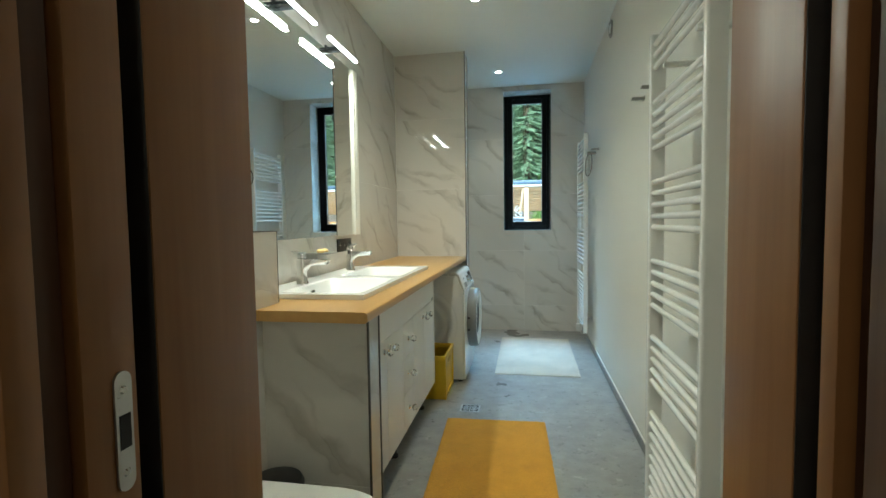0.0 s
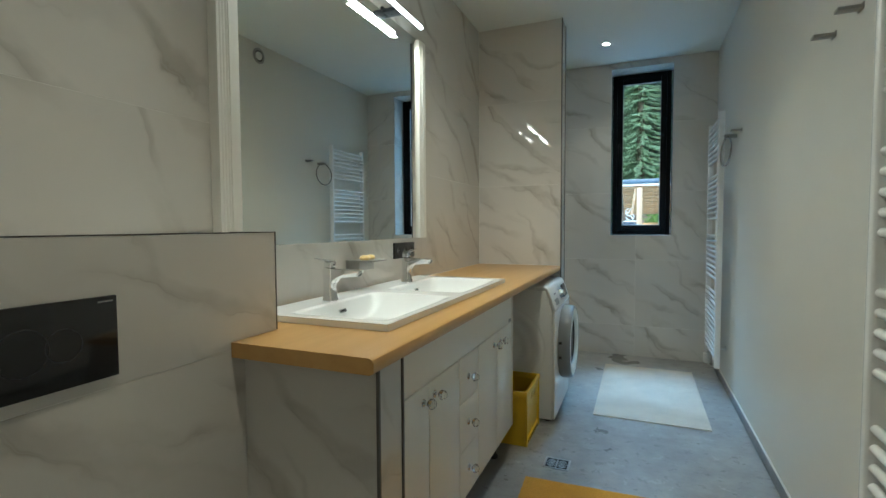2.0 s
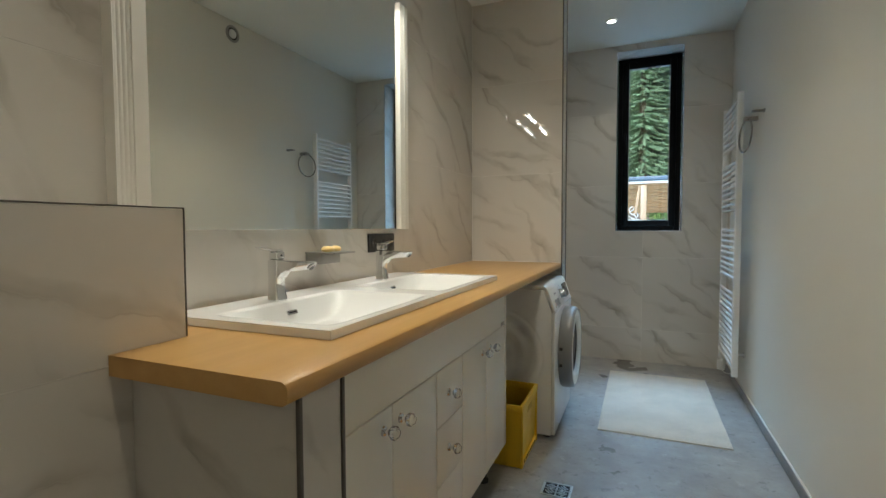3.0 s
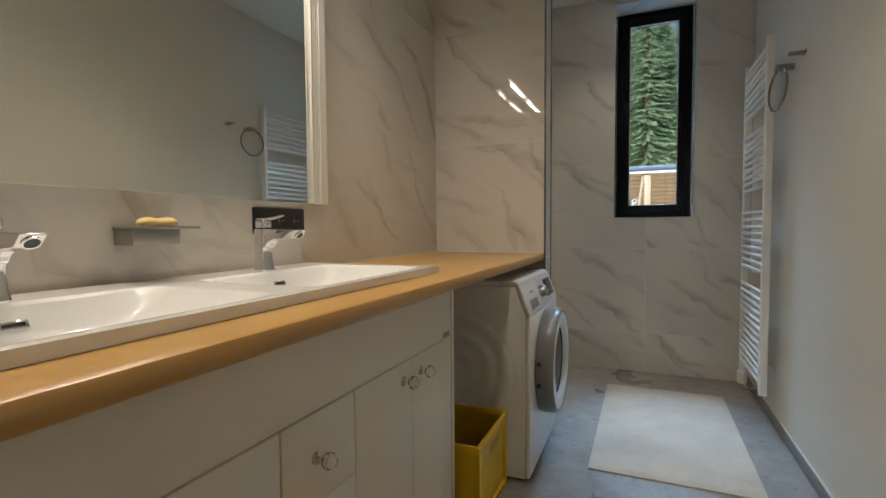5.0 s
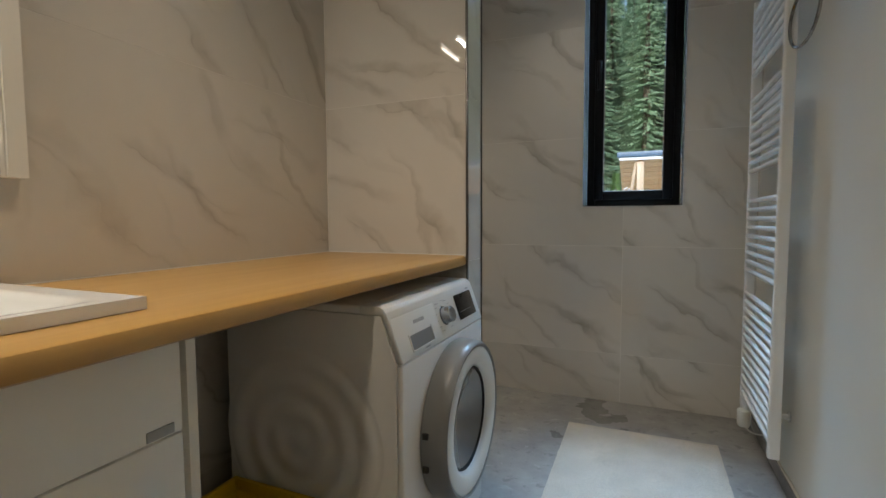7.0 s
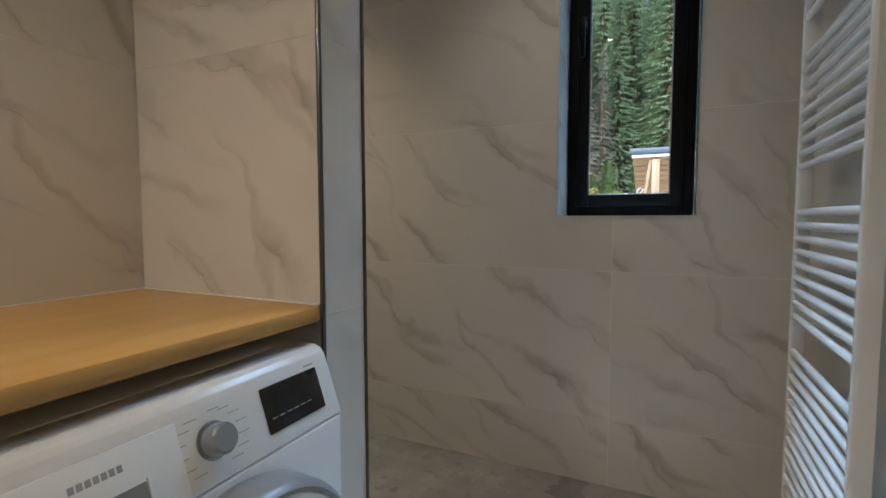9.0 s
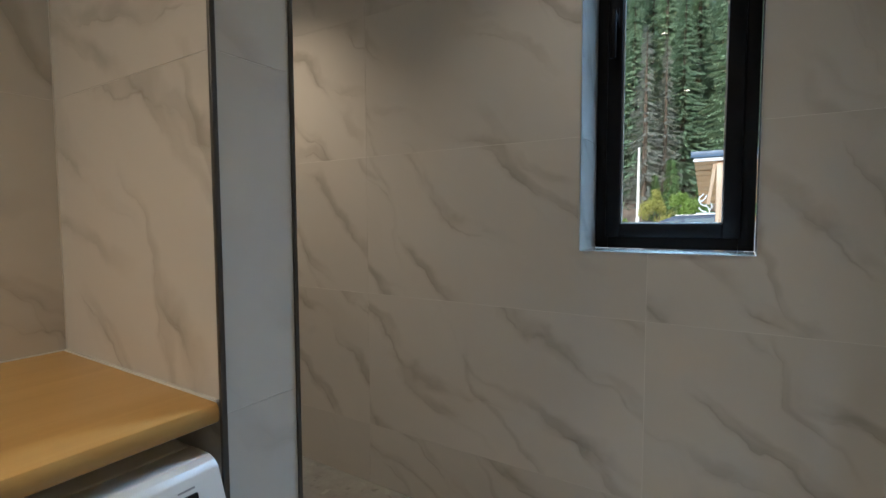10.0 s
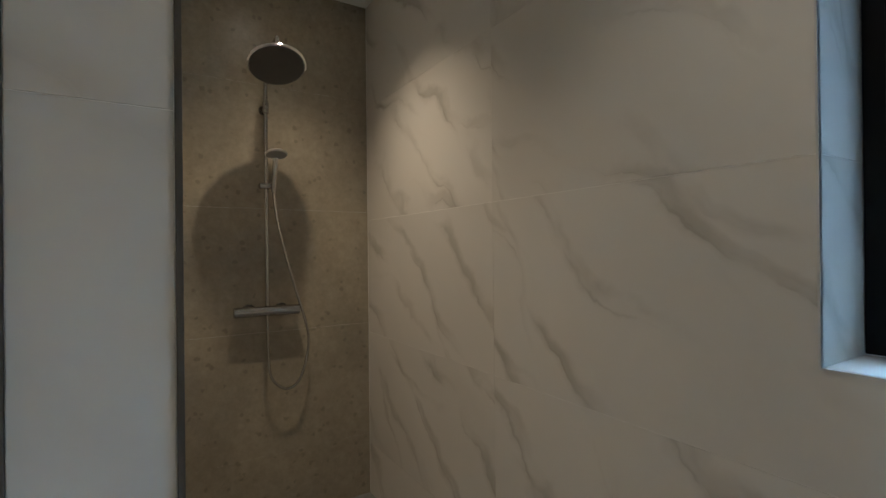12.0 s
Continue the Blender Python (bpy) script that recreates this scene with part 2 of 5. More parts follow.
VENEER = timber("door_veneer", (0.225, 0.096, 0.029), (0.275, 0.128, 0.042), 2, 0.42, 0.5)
# Dark brown tone; on the rebate it is shade put into the colour.
DARK_SHADE_WOOD = timber("door_dark_and_shade", (0.065, 0.028, 0.012), (0.095, 0.042, 0.018), 2, 0.5, 0.8)
# For black parts, and for shade painted into slots, holes and gaps.
NEAR_BLACK = plain("near_black", (0.012, 0.010, 0.009), 0.7)
LACQUER = plain("cream_lacquer", (0.80, 0.775, 0.70), 0.30, 0, 0.02, 3)
WHITE = plain("white_enamel", (0.80, 0.80, 0.785), 0.22, 0, 0.02, 3)
CERAMIC = plain("white_ceramic", (0.80, 0.80, 0.78), 0.10, 0, 0.015, 4)
PLASTIC = plain("white_plastic", (0.74, 0.74, 0.71), 0.28, 0, 0.02, 4)
SILVERP = plain("silver_plastic", (0.215, 0.22, 0.225), 0.32, 0.0, 0.03, 6)
CHROME = plain("chrome", (0.82, 0.83, 0.84), 0.07, 1.0, 0.02, 10)
STEEL = plain("brushed_steel", (0.50, 0.50, 0.49), 0.32, 1.0, 0.05, 30)
SATIN = plain("satin_metal", (0.34, 0.33, 0.31), 0.38, 0.7, 0.05, 20)
GUNMETAL = plain("dark_grey_metal", (0.06, 0.062, 0.066), 0.3, 0.7, 0.05, 20)
BLACK = plain("black_glass", (0.012, 0.012, 0.013), 0.12, 0, 0.02, 4)
BLACKM = plain("matt_black_plastic", (0.018, 0.018, 0.018), 0.42, 0, 0.05, 8)
FRAMEB = plain("black_window_frame", (0.0035, 0.0035, 0.004), 0.45, 0, 0.05, 8)
FRAMEB.node_tree.nodes["Principled BSDF"].inputs["Specular IOR Level"].default_value = 0.15
YELLOW = plain("yellow_plastic", (0.72, 0.47, 0.012), 0.38, 0, 0.05, 5)
ORANGE = woven("orange_cotton", (0.60, 0.30, 0.028), (0.36, 0.17, 0.03), 0.35)
CREAM = woven("cream_cotton", (0.63, 0.58, 0.49), (0.46, 0.42, 0.34), 0.35)
SOAP = plain("yellow_soap", (0.82, 0.60, 0.24), 0.35, 0, 0.04, 20)
FLUTE = plain("white_lacquered_moulding", (0.74, 0.72, 0.66), 0.3, 0, 0.03, 5)
GREYP = plain("grey_lettering", (0.33, 0.33, 0.33), 0.5)
RUBBER = plain("black_rubber", (0.02, 0.02, 0.02), 0.7)
LED = glowing("led_diffuser", (1.0, 0.93, 0.84), 9)
SPOTLED = glowing("downlight_diffuser", (1.0, 0.92, 0.80), 40)
DRUM = plain("drum_steel", (0.62, 0.62, 0.62), 0.45, 0.25, 0.1, 40)


def mirror_mat():
    m, t, b = shader("mirror_silver", 0.0, 1.0)
    b.inputs["Base Color"].default_value = (0.88, 0.885, 0.835, 1)
    return m


def clear(name, tint=(1, 1, 1), rough=0.0, ior=1.45):
    m, t, b = shader(name, rough)
    b.inputs["Base Color"].default_value = col(tint)
    b.inputs["Transmission Weight"].default_value, b.inputs["IOR"].default_value = 1.0, ior
    return m


MIRROR = mirror_mat()
GLASS = clear("window_glass", (0.97, 0.99, 0.98), 0.0, 1.5)
CRYSTAL = clear("crystal_knob", (0.97, 0.97, 0.95), 0.02, 1.5)
SMOKED = clear("smoked_door_glass", (0.42, 0.43, 0.44), 0.04, 1.45)
SMOKED.node_tree.nodes["Principled BSDF"].inputs["Transmission Weight"].default_value = 0.55
GRASS = plain("grass", (0.13, 0.26, 0.05), 0.9, 0, 0.3, 3)
GRAVEL = plain("pale_gravel", (0.60, 0.59, 0.57), 0.9, 0, 0.12, 5, 0.5, 30)
EARTH = plain("hillside_earth", (0.16, 0.125, 0.10), 0.95, 0, 0.35, 0.5)
NEEDLES = foliage("spruce_needles", (0.15, 0.25, 0.17), (0.31, 0.43, 0.28))
GREYNEEDLES = foliage("bare_grey_twigs", (0.20, 0.22, 0.20), (0.32, 0.34, 0.31))
LEAVES = foliage("green_leaves", (0.14, 0.25, 0.06), (0.28, 0.40, 0.11))
YLEAVES = foliage("yellow_leaves", (0.34, 0.36, 0.10), (0.60, 0.56, 0.20))
BARK = plain("bark", (0.10, 0.075, 0.055), 0.9, 0, 0.3, 4)
PINE = timber("pine_boards", (0.46, 0.235, 0.085), (0.60, 0.33, 0.135), 0, 0.55, 0.5)
PINEV = timber("pine_post", (0.26, 0.16, 0.09), (0.36, 0.24, 0.14), 2, 0.55, 0.5)
ROOFING = plain("dark_blue_roofing", (0.035, 0.06, 0.09), 0.5, 0, 0.1, 3)
OFFWHITE = plain("off_white_render", (0.55, 0.54, 0.52), 0.7, 0, 0.05, 2)
CARPAINT = plain("dark_blue_car_paint", (0.045, 0.065, 0.105), 0.18, 0.3, 0.03, 3)
CARGLASS = plain("car_glass", (0.10, 0.14, 0.16), 0.05, 0, 0.02, 3)
REDP = plain("red_paint", (0.30, 0.045, 0.04), 0.5)
CONCPOLE = plain("concrete_pole", (0.55, 0.56, 0.54), 0.8, 0, 0.08, 2)


# ---- helpers for shapes ----
def link(name, bm, material, parent=None, label="", kind="", smooth=True, at=(0, 0, 0)):
    me = bpy.data.meshes.new(name)
    if smooth:
        for f in bm.faces:
            f.smooth = True
    bm.to_mesh(me)
    bm.free()
    if smooth:
        me.set_sharp_from_angle(angle=radians(32))
    for m in (material if isinstance(material, (list, tuple)) else [material]):
        me.materials.append(m)
    ob = new(name, me)
    ob.location = at
    if parent:
        ob.parent = parent
    return tagged(ob, label=label, kind=kind)


def part(name, bm, material, parent, label="", smooth=True):
    return link(name, bm, material, parent, label, "", smooth)


def thing(name, at, label, category, group=""):
    ob = new(name)
    ob.empty_display_size = 0.1
    ob.location = at
    return tagged(ob, label=label, category=category, group=group)


def cube(bm, lo, hi, bevel=0.0, seg=2):
    made = bmesh.ops.create_cube(bm, size=1)["verts"]
    for v in made:
        v.co = [(a + b) / 2 + c * (b - a) for a, b, c in zip(lo, hi, v.co)]
    if bevel:
        edges = list({e for v in made for e in v.link_edges})
        bmesh.ops.bevel(bm, geom=edges, offset=bevel, segments=seg, profile=0.5, affect="EDGES")
    return bm


def boxes(*items, bevel=0.0, seg=2):
    bm = bmesh.new()
    for lo, hi in items:
        cube(bm, lo, hi, bevel, seg)
    return bm


def rod(bm, a, b, r, n=16, r2=None, caps=True):
    a, b = Vector(a), Vector(b)
    d = b - a
    m = Matrix.Translation((a + b) / 2) @ d.to_track_quat("Z", "Y").to_matrix().to_4x4()
    bmesh.ops.create_cone(bm, cap_ends=caps, segments=n, radius1=r, radius2=r if r2 is None else r2, depth=d.length, matrix=m)
    return bm


def rods(*items, n=16):
    bm = bmesh.new()
    for a, b, r in items:
        rod(bm, a, b, r, n)
    return bm


def tube(points, r, n=10):
    bm = bmesh.new()
    pts = [Vector(p) for p in points]
    rings = []
    side = None
    for i, p in enumerate(pts):
        d = (pts[min(i + 1, len(pts) - 1)] - pts[max(i - 1, 0)]).normalized()
        if side is None:
            side = d.orthogonal().normalized()
        side = (side - d * side.dot(d)).normalized()
        up = d.cross(side)
        rings.append([bm.verts.new(p + r * (math.cos(a) * side + math.sin(a) * up)) for a in [k * math.tau / n for k in range(n)]])
    for a, b in zip(rings, rings[1:]):
        for k in range(n):
            bm.faces.new((a[k], a[(k + 1) % n], b[(k + 1) % n], b[k]))
    bm.faces.new(rings[0][::-1])
    bm.faces.new(rings[-1])
    return bm


def lathe(profile, m=None, n=32, close=True):
    """Turns (radius, height) pairs round z, then moves the result by m."""
    bm = bmesh.new()
    rings = []
    for r, z in profile:
        if r < 1e-6:
            rings.append([bm.verts.new((0, 0, z))])
        else:
            rings.append([bm.verts.new((r * math.cos(k * math.tau / n), r * math.sin(k * math.tau / n), z)) for k in range(n)])
    for a, b in zip(rings, rings[1:]):
        for k in range(n):
            if len(a) == 1 and len(b) == 1:
                break
            if len(a) == 1:
                bm.faces.new((a[0], b[k], b[(k + 1) % n]))
            elif len(b) == 1:
                bm.faces.new((a[k], a[(k + 1) % n], b[0]))
            else:
                bm.faces.new((a[k], a[(k + 1) % n], b[(k + 1) % n], b[k]))
    if m is not None:
        bm.transform(m)
    bmesh.ops.recalc_face_normals(bm, faces=bm.faces)
    return bm


def prism(outline, lo, hi, axis="y", bevel=0.0, seg=2):
    """Extrudes an outline of (a, b) pairs between lo and hi along an axis."""
    bm = bmesh.new()

    def put(a, b, h):
        return {"x": (h, a, b), "y": (a, h, b), "z": (a, b, h)}[axis]

    v0 = [bm.verts.new(put(a, b, lo)) for a, b in outline]
    v1 = [bm.verts.new(put(a, b, hi)) for a, b in outline]
    bm.faces.new(v0)
    bm.faces.new(v1[::-1])
    n = len(outline)
    for k in range(n):
        bm.faces.new((v0[k], v1[k], v1[(k + 1) % n], v0[(k + 1) % n]))
    bmesh.ops.recalc_face_normals(bm, faces=bm.faces)
    if bevel:
        bmesh.ops.bevel(bm, geom=bm.edges[:], offset=bevel, segments=seg, profile=0.5, affect="EDGES")
    return bm


def smooth_path(points, steps=8):
    pts = [Vector(p) for p in points]
    pts = [2 * pts[0] - pts[1]] + pts + [2 * pts[-1] - pts[-2]]
    out = []
    for i in range(1, len(pts) - 2):
        p0, p1, p2, p3 = pts[i - 1:i + 3]
        for k in range(steps):
            u = k / steps
            out.append(0.5 * ((2 * p1) + (p2 - p0) * u + (2 * p0 - 5 * p1 + 4 * p2 - p3) * u * u + (3 * p1 - p0 - 3 * p2 + p3) * u ** 3))
    out.append(pts[-2])
    return out


# ---- structure ----
G = 0.0012
floor = link("floor", boxes(((-2.40, -2.2, -0.12), (0.9, 5.45, 0.0))), FLOOR, kind="structure", smooth=False)
link("ceiling", boxes(((-2.45, 0.6, H), (0.71, 5.45, H + 0.12))), CEIL, kind="structure", smooth=False)
link("hall_ceiling", boxes(((-2.45, -2.2, 2.5), (0.9, 0.26, 2.62))), PAINT, kind="structure", smooth=False)
link("wall_east", boxes(((X1, 0.26, 0), (X1 + 0.15, 5.45, H))), PAINT, kind="structure", smooth=False)
link("wall_south", boxes(((-2.40, 0.30, 0), (-0.469, Y0, H)), ((0.2505, 0.30, 0), (X1, Y0, H)), ((-0.469, 0.30, 2.141), (0.2505, Y0, H))), PAINT, kind="structure", smooth=False)
link("hall_wall_west", boxes(((-2.0, -2.2, 0), (-1.9, 0.26, 2.5))), PAINT, kind="structure", smooth=False)
link("hall_wall_east", boxes(((0.8, -2.2, 0), (0.9, 0.26, 2.5))), PAINT, kind="structure", smooth=False)
link("hall_wall_south", boxes(((-2.0, -2.3, 0), (0.9, -2.2, 2.5))), PAINT, kind="structure", smooth=False)
wall_west = link("wall_west", boxes(((X0 - 0.15, 0.26, 0), (X0 - G, 4.05, H))), GROUT, kind="structure", smooth=False)
pier = link("wall_pier", boxes(((-2.40, 4.04 + G, 0), (-0.552 - G, 4.20 - G, H))), GROUT, kind="structure", smooth=False)
shower_wall = link("wall_shower", boxes(((-2.48, 4.0, 0), (-2.33 - G, 5.45, H))), GROUT, kind="structure", smooth=False)
wall_north = link("wall_north", boxes(
    ((-2.45, Y1 + G, 0), (WL - G, 5.40, H)), ((WR + G, Y1 + G, 0), (0.70, 5.40, H)),
    ((WL - G, Y1 + G, 0), (WR + G, 5.40, WB - G)), ((WL - G, Y1 + G, WT + G), (WR + G, 5.40, H))), GROUT, kind="structure", smooth=False)
cistern_box = link("wall_cistern_box", boxes(((X0 - 0.01, Y0, 0), (XB - G, 1.62 - G, 1.17 - G))), GROUT, kind="structure", smooth=False)
vanity_wall = link("wall_vanity_end", boxes(((XB - 0.02, 1.50 + G, 0), (-0.57 - G, 1.613, 0.8595))), GROUT, kind="structure", smooth=False)
link("outer_wall", boxes(((-4, 5.42, -0.3), (WL - 0.012, 5.52, 3.2)), ((WR + 0.012, 5.42, -0.3), (3, 5.52, 3.2)),
     ((WL - 0.012, 5.42, -0.3), (WR + 0.012, 5.52, WB - 0.012)), ((WL - 0.012, 5.42, WT + 0.012), (WR + 0.012, 5.52, 3.2))), OFFWHITE, kind="structure", smooth=False)
link("roof_slab", boxes(((-4, -2.5, 2.78), (3, 5.6, 2.9))), OFFWHITE, kind="structure", smooth=False)
link("baseboard", boxes(((X1 - 0.012, 1.0, 0), (X1 - 0.0005, Y1 - 0.001, 0.055)), bevel=0.002), SKIRT, kind="structure")
link("baseboard_seal", boxes(((X1 - 0.008, 1.0, 0.0555), (X1 - 0.0005, Y1 - 0.001, 0.060))), PAINT, kind="structure", smooth=False)

trims = [
    ((-0.556, 4.036, 0), (-0.548, 4.046, H)), ((-0.556, 4.196, 0), (-0.548, 4.204, H)), 
    ((XB - 0.003, 1.618, 0.90), (XB + 0.001, 1.6215, 1.172)), ((XB - 0.002, Y0, 1.169), (XB + 0.001, 1.618, 1.172)), ((X0 + 0.001, 1.618, 1.169), (XB - 0.003, 1.6215, 1.172)),
    ((-0.574, 1.496, 0), (-0.566, 1.504, 0.8610)), ((-0.574, 1.611, 0), (-0.566, 1.619, 0.8610)),
]
for lo, hi in trims:
    link("trim", boxes((lo, hi), bevel=0.001), TRIM, kind="structure")
for lo, hi in (((WL - 0.004, Y1 - 0.003, WB - 0.004), (WL, Y1 + 0.004, WT + 0.004)), ((WR, Y1 - 0.003, WB - 0.004), (WR + 0.004, Y1 + 0.004, WT + 0.004)),
               ((WL, Y1 - 0.003, WB - 0.004), (WR, Y1 + 0.004, WB)), ((WL, Y1 - 0.003, WT), (WR, Y1 + 0.004, WT + 0.004))):
    link("trim", boxes((lo, hi)), PALE_TRIM, kind="structure", smooth=False)

# door lining
JL, JR = -0.424, 0.206


def lining(name, x, out):
    """One upright side of the doorway; out is -1 for the west side and 1 for the east side."""
    ob = thing(name, (x, 0.45, 0), "brown wood veneer door lining with a dark sliding door slot", "door frame")
    ob["kind"] = "structure"
    y_a, y_b, y_c, y_d = (0.412, 0.386, 0.326, 0.292) if out < 0 else (0.447, 0.416, 0.394, 0.362)

    def strip(nm, y0, y1, in0, depth, m):
        a, b = sorted((out * in0, out * depth))
        part(nm, boxes(((a, y0 - 0.45, 0), (b, y1 - 0.45, 2.1)), bevel=0.0015), m, ob)
    strip("lining_board", y_a, 0.60, 0.0, 0.044, VENEER)
    strip("edge_strip", 0.6005, 0.606, 0.004, 0.044, DARK_SHADE_WOOD)
    # Black strips on the slot's back and end face paint its shade.
    strip("slot", y_b, y_a - 0.0005, 0.036, 0.044, NEAR_BLACK)
    strip("slot_seal", y_a - 0.002, y_a - 0.0005, 0.0015, 0.0355, NEAR_BLACK)
    strip("door_edge", y_c, y_b - 0.0005, 0.003, 0.044, VENEER)
    # The shadow in the rebate is painted with the dark tone.
    strip("rebate", y_d, y_c - 0.0005, 0.018, 0.044, DARK_SHADE_WOOD)
    # East casing takes the dark tone, the west one keeps the veneer.
    strip("casing", 0.262, y_d - 0.0005, 0.004, 0.075, VENEER if out < 0 else DARK_SHADE_WOOD)
    return ob


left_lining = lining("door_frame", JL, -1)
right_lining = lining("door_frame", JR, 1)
link("door_head", boxes(((JL - 0.044, 0.262, 2.1), (JR + 0.044, 0.606, 2.14))), VENEER, kind="structure")
plate = thing("strike_plate", (JL - 0.0025, 0.366, 0.995), "brushed steel strike plate with two screws", "strike plate")
bm = prism([(0.010 * math.cos(a), (0.050 if k < 9 else -0.050) + 0.010 * math.sin(a)) for k, a in enumerate([j * math.pi / 8 for j in range(9)] + [math.pi + j * math.pi / 8 for j in range(9)])], 0, 0.0025, "x")
part("plate_body", bm, STEEL, plate)
# A raised black plate paints the dark of the latch opening.
part("latch_hole", boxes(((0.0026, -0.0065, -0.017), (0.0032, 0.0065, 0.017))), NEAR_BLACK, plate, smooth=False)
for z in (-0.0415, 0.0415):
    part("screw", lathe([(0, 0.0042), (0.003, 0.004), (0.0045, 0.0026)], pose(0, 0, z, 0, 90, 0), 12), CHROME, plate)


# ---- window ----
win = thing("window_1", ((WL + WR) / 2, 5.385, WB), "black framed tilt-and-turn window, closed", "window")
win["kind"] = "structure"
hw, hh = (WR - WL) / 2 - 0.001, WT - WB
FRW, SAW = 0.045, 0.050


def ring_frame(x, z0, z1, w, y0, y1, bevel=0.003):
    return boxes(((-x, y0, z0), (-x + w, y1, z1)), ((x - w, y0, z0), (x, y1, z1)), ((-x + w, y0, z0), (x - w, y1, z0 + w)), ((-x + w, y0, z1 - w), (x - w, y1, z1)), bevel=bevel)


part("window_frame", ring_frame(hw, 0.001, hh - 0.001, FRW, 0.0, 0.06), FRAMEB, win)
sash = part("sash", ring_frame(hw - FRW + 0.006, FRW - 0.004, hh - FRW + 0.004, SAW, -0.014, 0.045, 0.004), FRAMEB, win)
gx = hw - FRW + 0.006 - SAW
part("glazing_bead", ring_frame(gx + 0.001, FRW + SAW - 0.006, hh - FRW - SAW + 0.006, 0.006, 0.004, 0.012, 0.001), PALE_TRIM, sash)
pane = part("pane", boxes(((-gx - 0.004, 0.013, FRW + SAW - 0.010), (gx + 0.004, 0.017, hh - FRW - SAW + 0.010))), GLASS, win, smooth=False)
pane.visible_shadow = False
handle = part("window_handle", boxes(((-0.014, -0.026, 0.03), (0.014, -0.014, 0.10)), bevel=0.004), FRAMEB, win)
handle.location = (-hw + FRW + 0.020, 0, 0.75)
part("grip", boxes(((-0.010, -0.060, -0.080), (0.010, -0.046, 0.085)), ((-0.010, -0.050, 0.050), (0.010, -0.022, 0.078)), bevel=0.004), FRAMEB, handle)


# ---- vanity: cabinet, worktop, sink ----
XF, XW = -0.630, -0.556
cab = thing("vanity_cabinet", (-0.9, 2.31, 0), "cream lacquered vanity cabinet with crystal knobs and closed doors", "cabinet")
CY0, CY1 = 1.622, 2.962


def rel(lo, hi, o):
    return tuple(a - b for a, b in zip(lo, o)), tuple(a - b for a, b in zip(hi, o))


co = (-0.9, 2.31, 0)
part("body", boxes(rel((-1.15, CY0, 0.15), (XF - 0.02, CY1 - 0.018, 0.80), co), rel((-1.15, CY1 - 0.018, 0.15), (XF - 0.001, CY1, 0.8600), co), rel((XF - 0.04, CY0, 0.80), (XF - 0.02, CY1 - 0.018, 0.8600), co), bevel=0.001), LACQUER, cab)
part("front_panel", boxes(rel((XF - 0.019, CY0, 0.7005), (XF, 2.9335, 0.8600), co), bevel=0.003), LACQUER, cab)
seams = [CY0, 1.910, 2.18, 2.40, 2.668, 2.935]


def knob(parent, y, z):
    k = part("knob", lathe([(0, 0.002), (0.013, 0.002), (0.011, 0.006), (0.005, 0.008), (0.005, 0.018), (0.010, 0.019)], Matrix.Translation(Vector((XF - co[0], y - co[1], z))) @ pose(0, 0, 0, 0, 90, 0), 16), CHROME, parent, "chrome and crystal knob")
    part("crystal", lathe([(0, 0.018), (0.009, 0.018), (0.0165, 0.026), (0.0165, 0.034), (0.010, 0.042), (0, 0.043)], Matrix.Translation(Vector((XF - co[0], y - co[1], z))) @ pose(0, 0, 0, 0, 90, 0), 10), CRYSTAL, k, smooth=False).visible_shadow = False


def front(name, y0, y1, z0, z1):
    d = part(name, boxes(rel((XF - 0.019, y0 + 0.0015, z0), (XF, y1 - 0.0015, z1), co), bevel=0.0035), LACQUER, cab)
    return d


for k, (ya, yb, yk) in enumerate(((seams[0], seams[1], 1.863), (seams[1], seams[2], 1.947), (seams[3], seams[4], 2.613), (seams[4], seams[5], 2.712))):
    d = front("door", ya, yb, 0.152, 0.698)
    knob(d, yk, 0.652)
for z0, z1, zk in ((0.5255, 0.698, 0.613), (0.343, 0.5245, 0.437), (0.152, 0.342, 0.258)):
    d = front("drawer", seams[2], seams[3], z0, z1)
    knob(d, 2.270, zk)
part("maker_tag", boxes(rel((XF, 2.872, 0.704), (XF + 0.002, 2.917, 0.720), co), bevel=0.0005), SATIN, cab, "small grey metal tag")
for y in (1.78, 2.25, 2.88):
    for x in (-0.71, -1.08):
        part("leg", lathe([(0, 0), (0.022, 0), (0.022, 0.012), (0.014, 0.016), (0.014, 0.15), (0, 0.15)], pose(x - co[0], y - co[1], 0), 14), RUBBER, cab, "black plastic leg")

# worktop with a cut-out under the sink
SY0, SY1, SXF = 1.70, 2.90, -0.655
wt = thing("worktop", (-0.86, 2.7, 0.862), "light beech wood worktop with a rounded front edge", "worktop")
wo = (-0.86, 2.7, 0.862)
edge = [(-0.70, 0.862), (XW - 0.010, 0.862), (XW - 0.003, 0.866), (XW, 0.872), (XW, 0.889), (XW - 0.004, 0.896), (XW - 0.012, 0.900), (-0.70, 0.900)]
part("front_edge", prism([(a - wo[0], b - wo[2]) for a, b in edge], 1.458 - wo[1], 4.0355 - wo[1], "y"), BEECH, wt)
for lo, hi in (((XB + 0.001, 1.458, 0.862), (-0.70, 1.615, 0.90)), ((X0 + 0.001, 1.6235, 0.862), (-0.70, 1.74, 0.90)), ((X0 + 0.001, 2.86, 0.862), (-0.70, 4.038, 0.90)), ((X0 + 0.001, 1.74, 0.862), (-1.10, 2.86, 0.90))):
    part("board", boxes(rel(lo, hi, wo)), BEECH, wt, smooth=False)
part("board", boxes(rel((XB + 0.0005, 1.615, 0.862), (-0.70, 1.6235, 0.90), wo)), BEECH, wt, smooth=False)
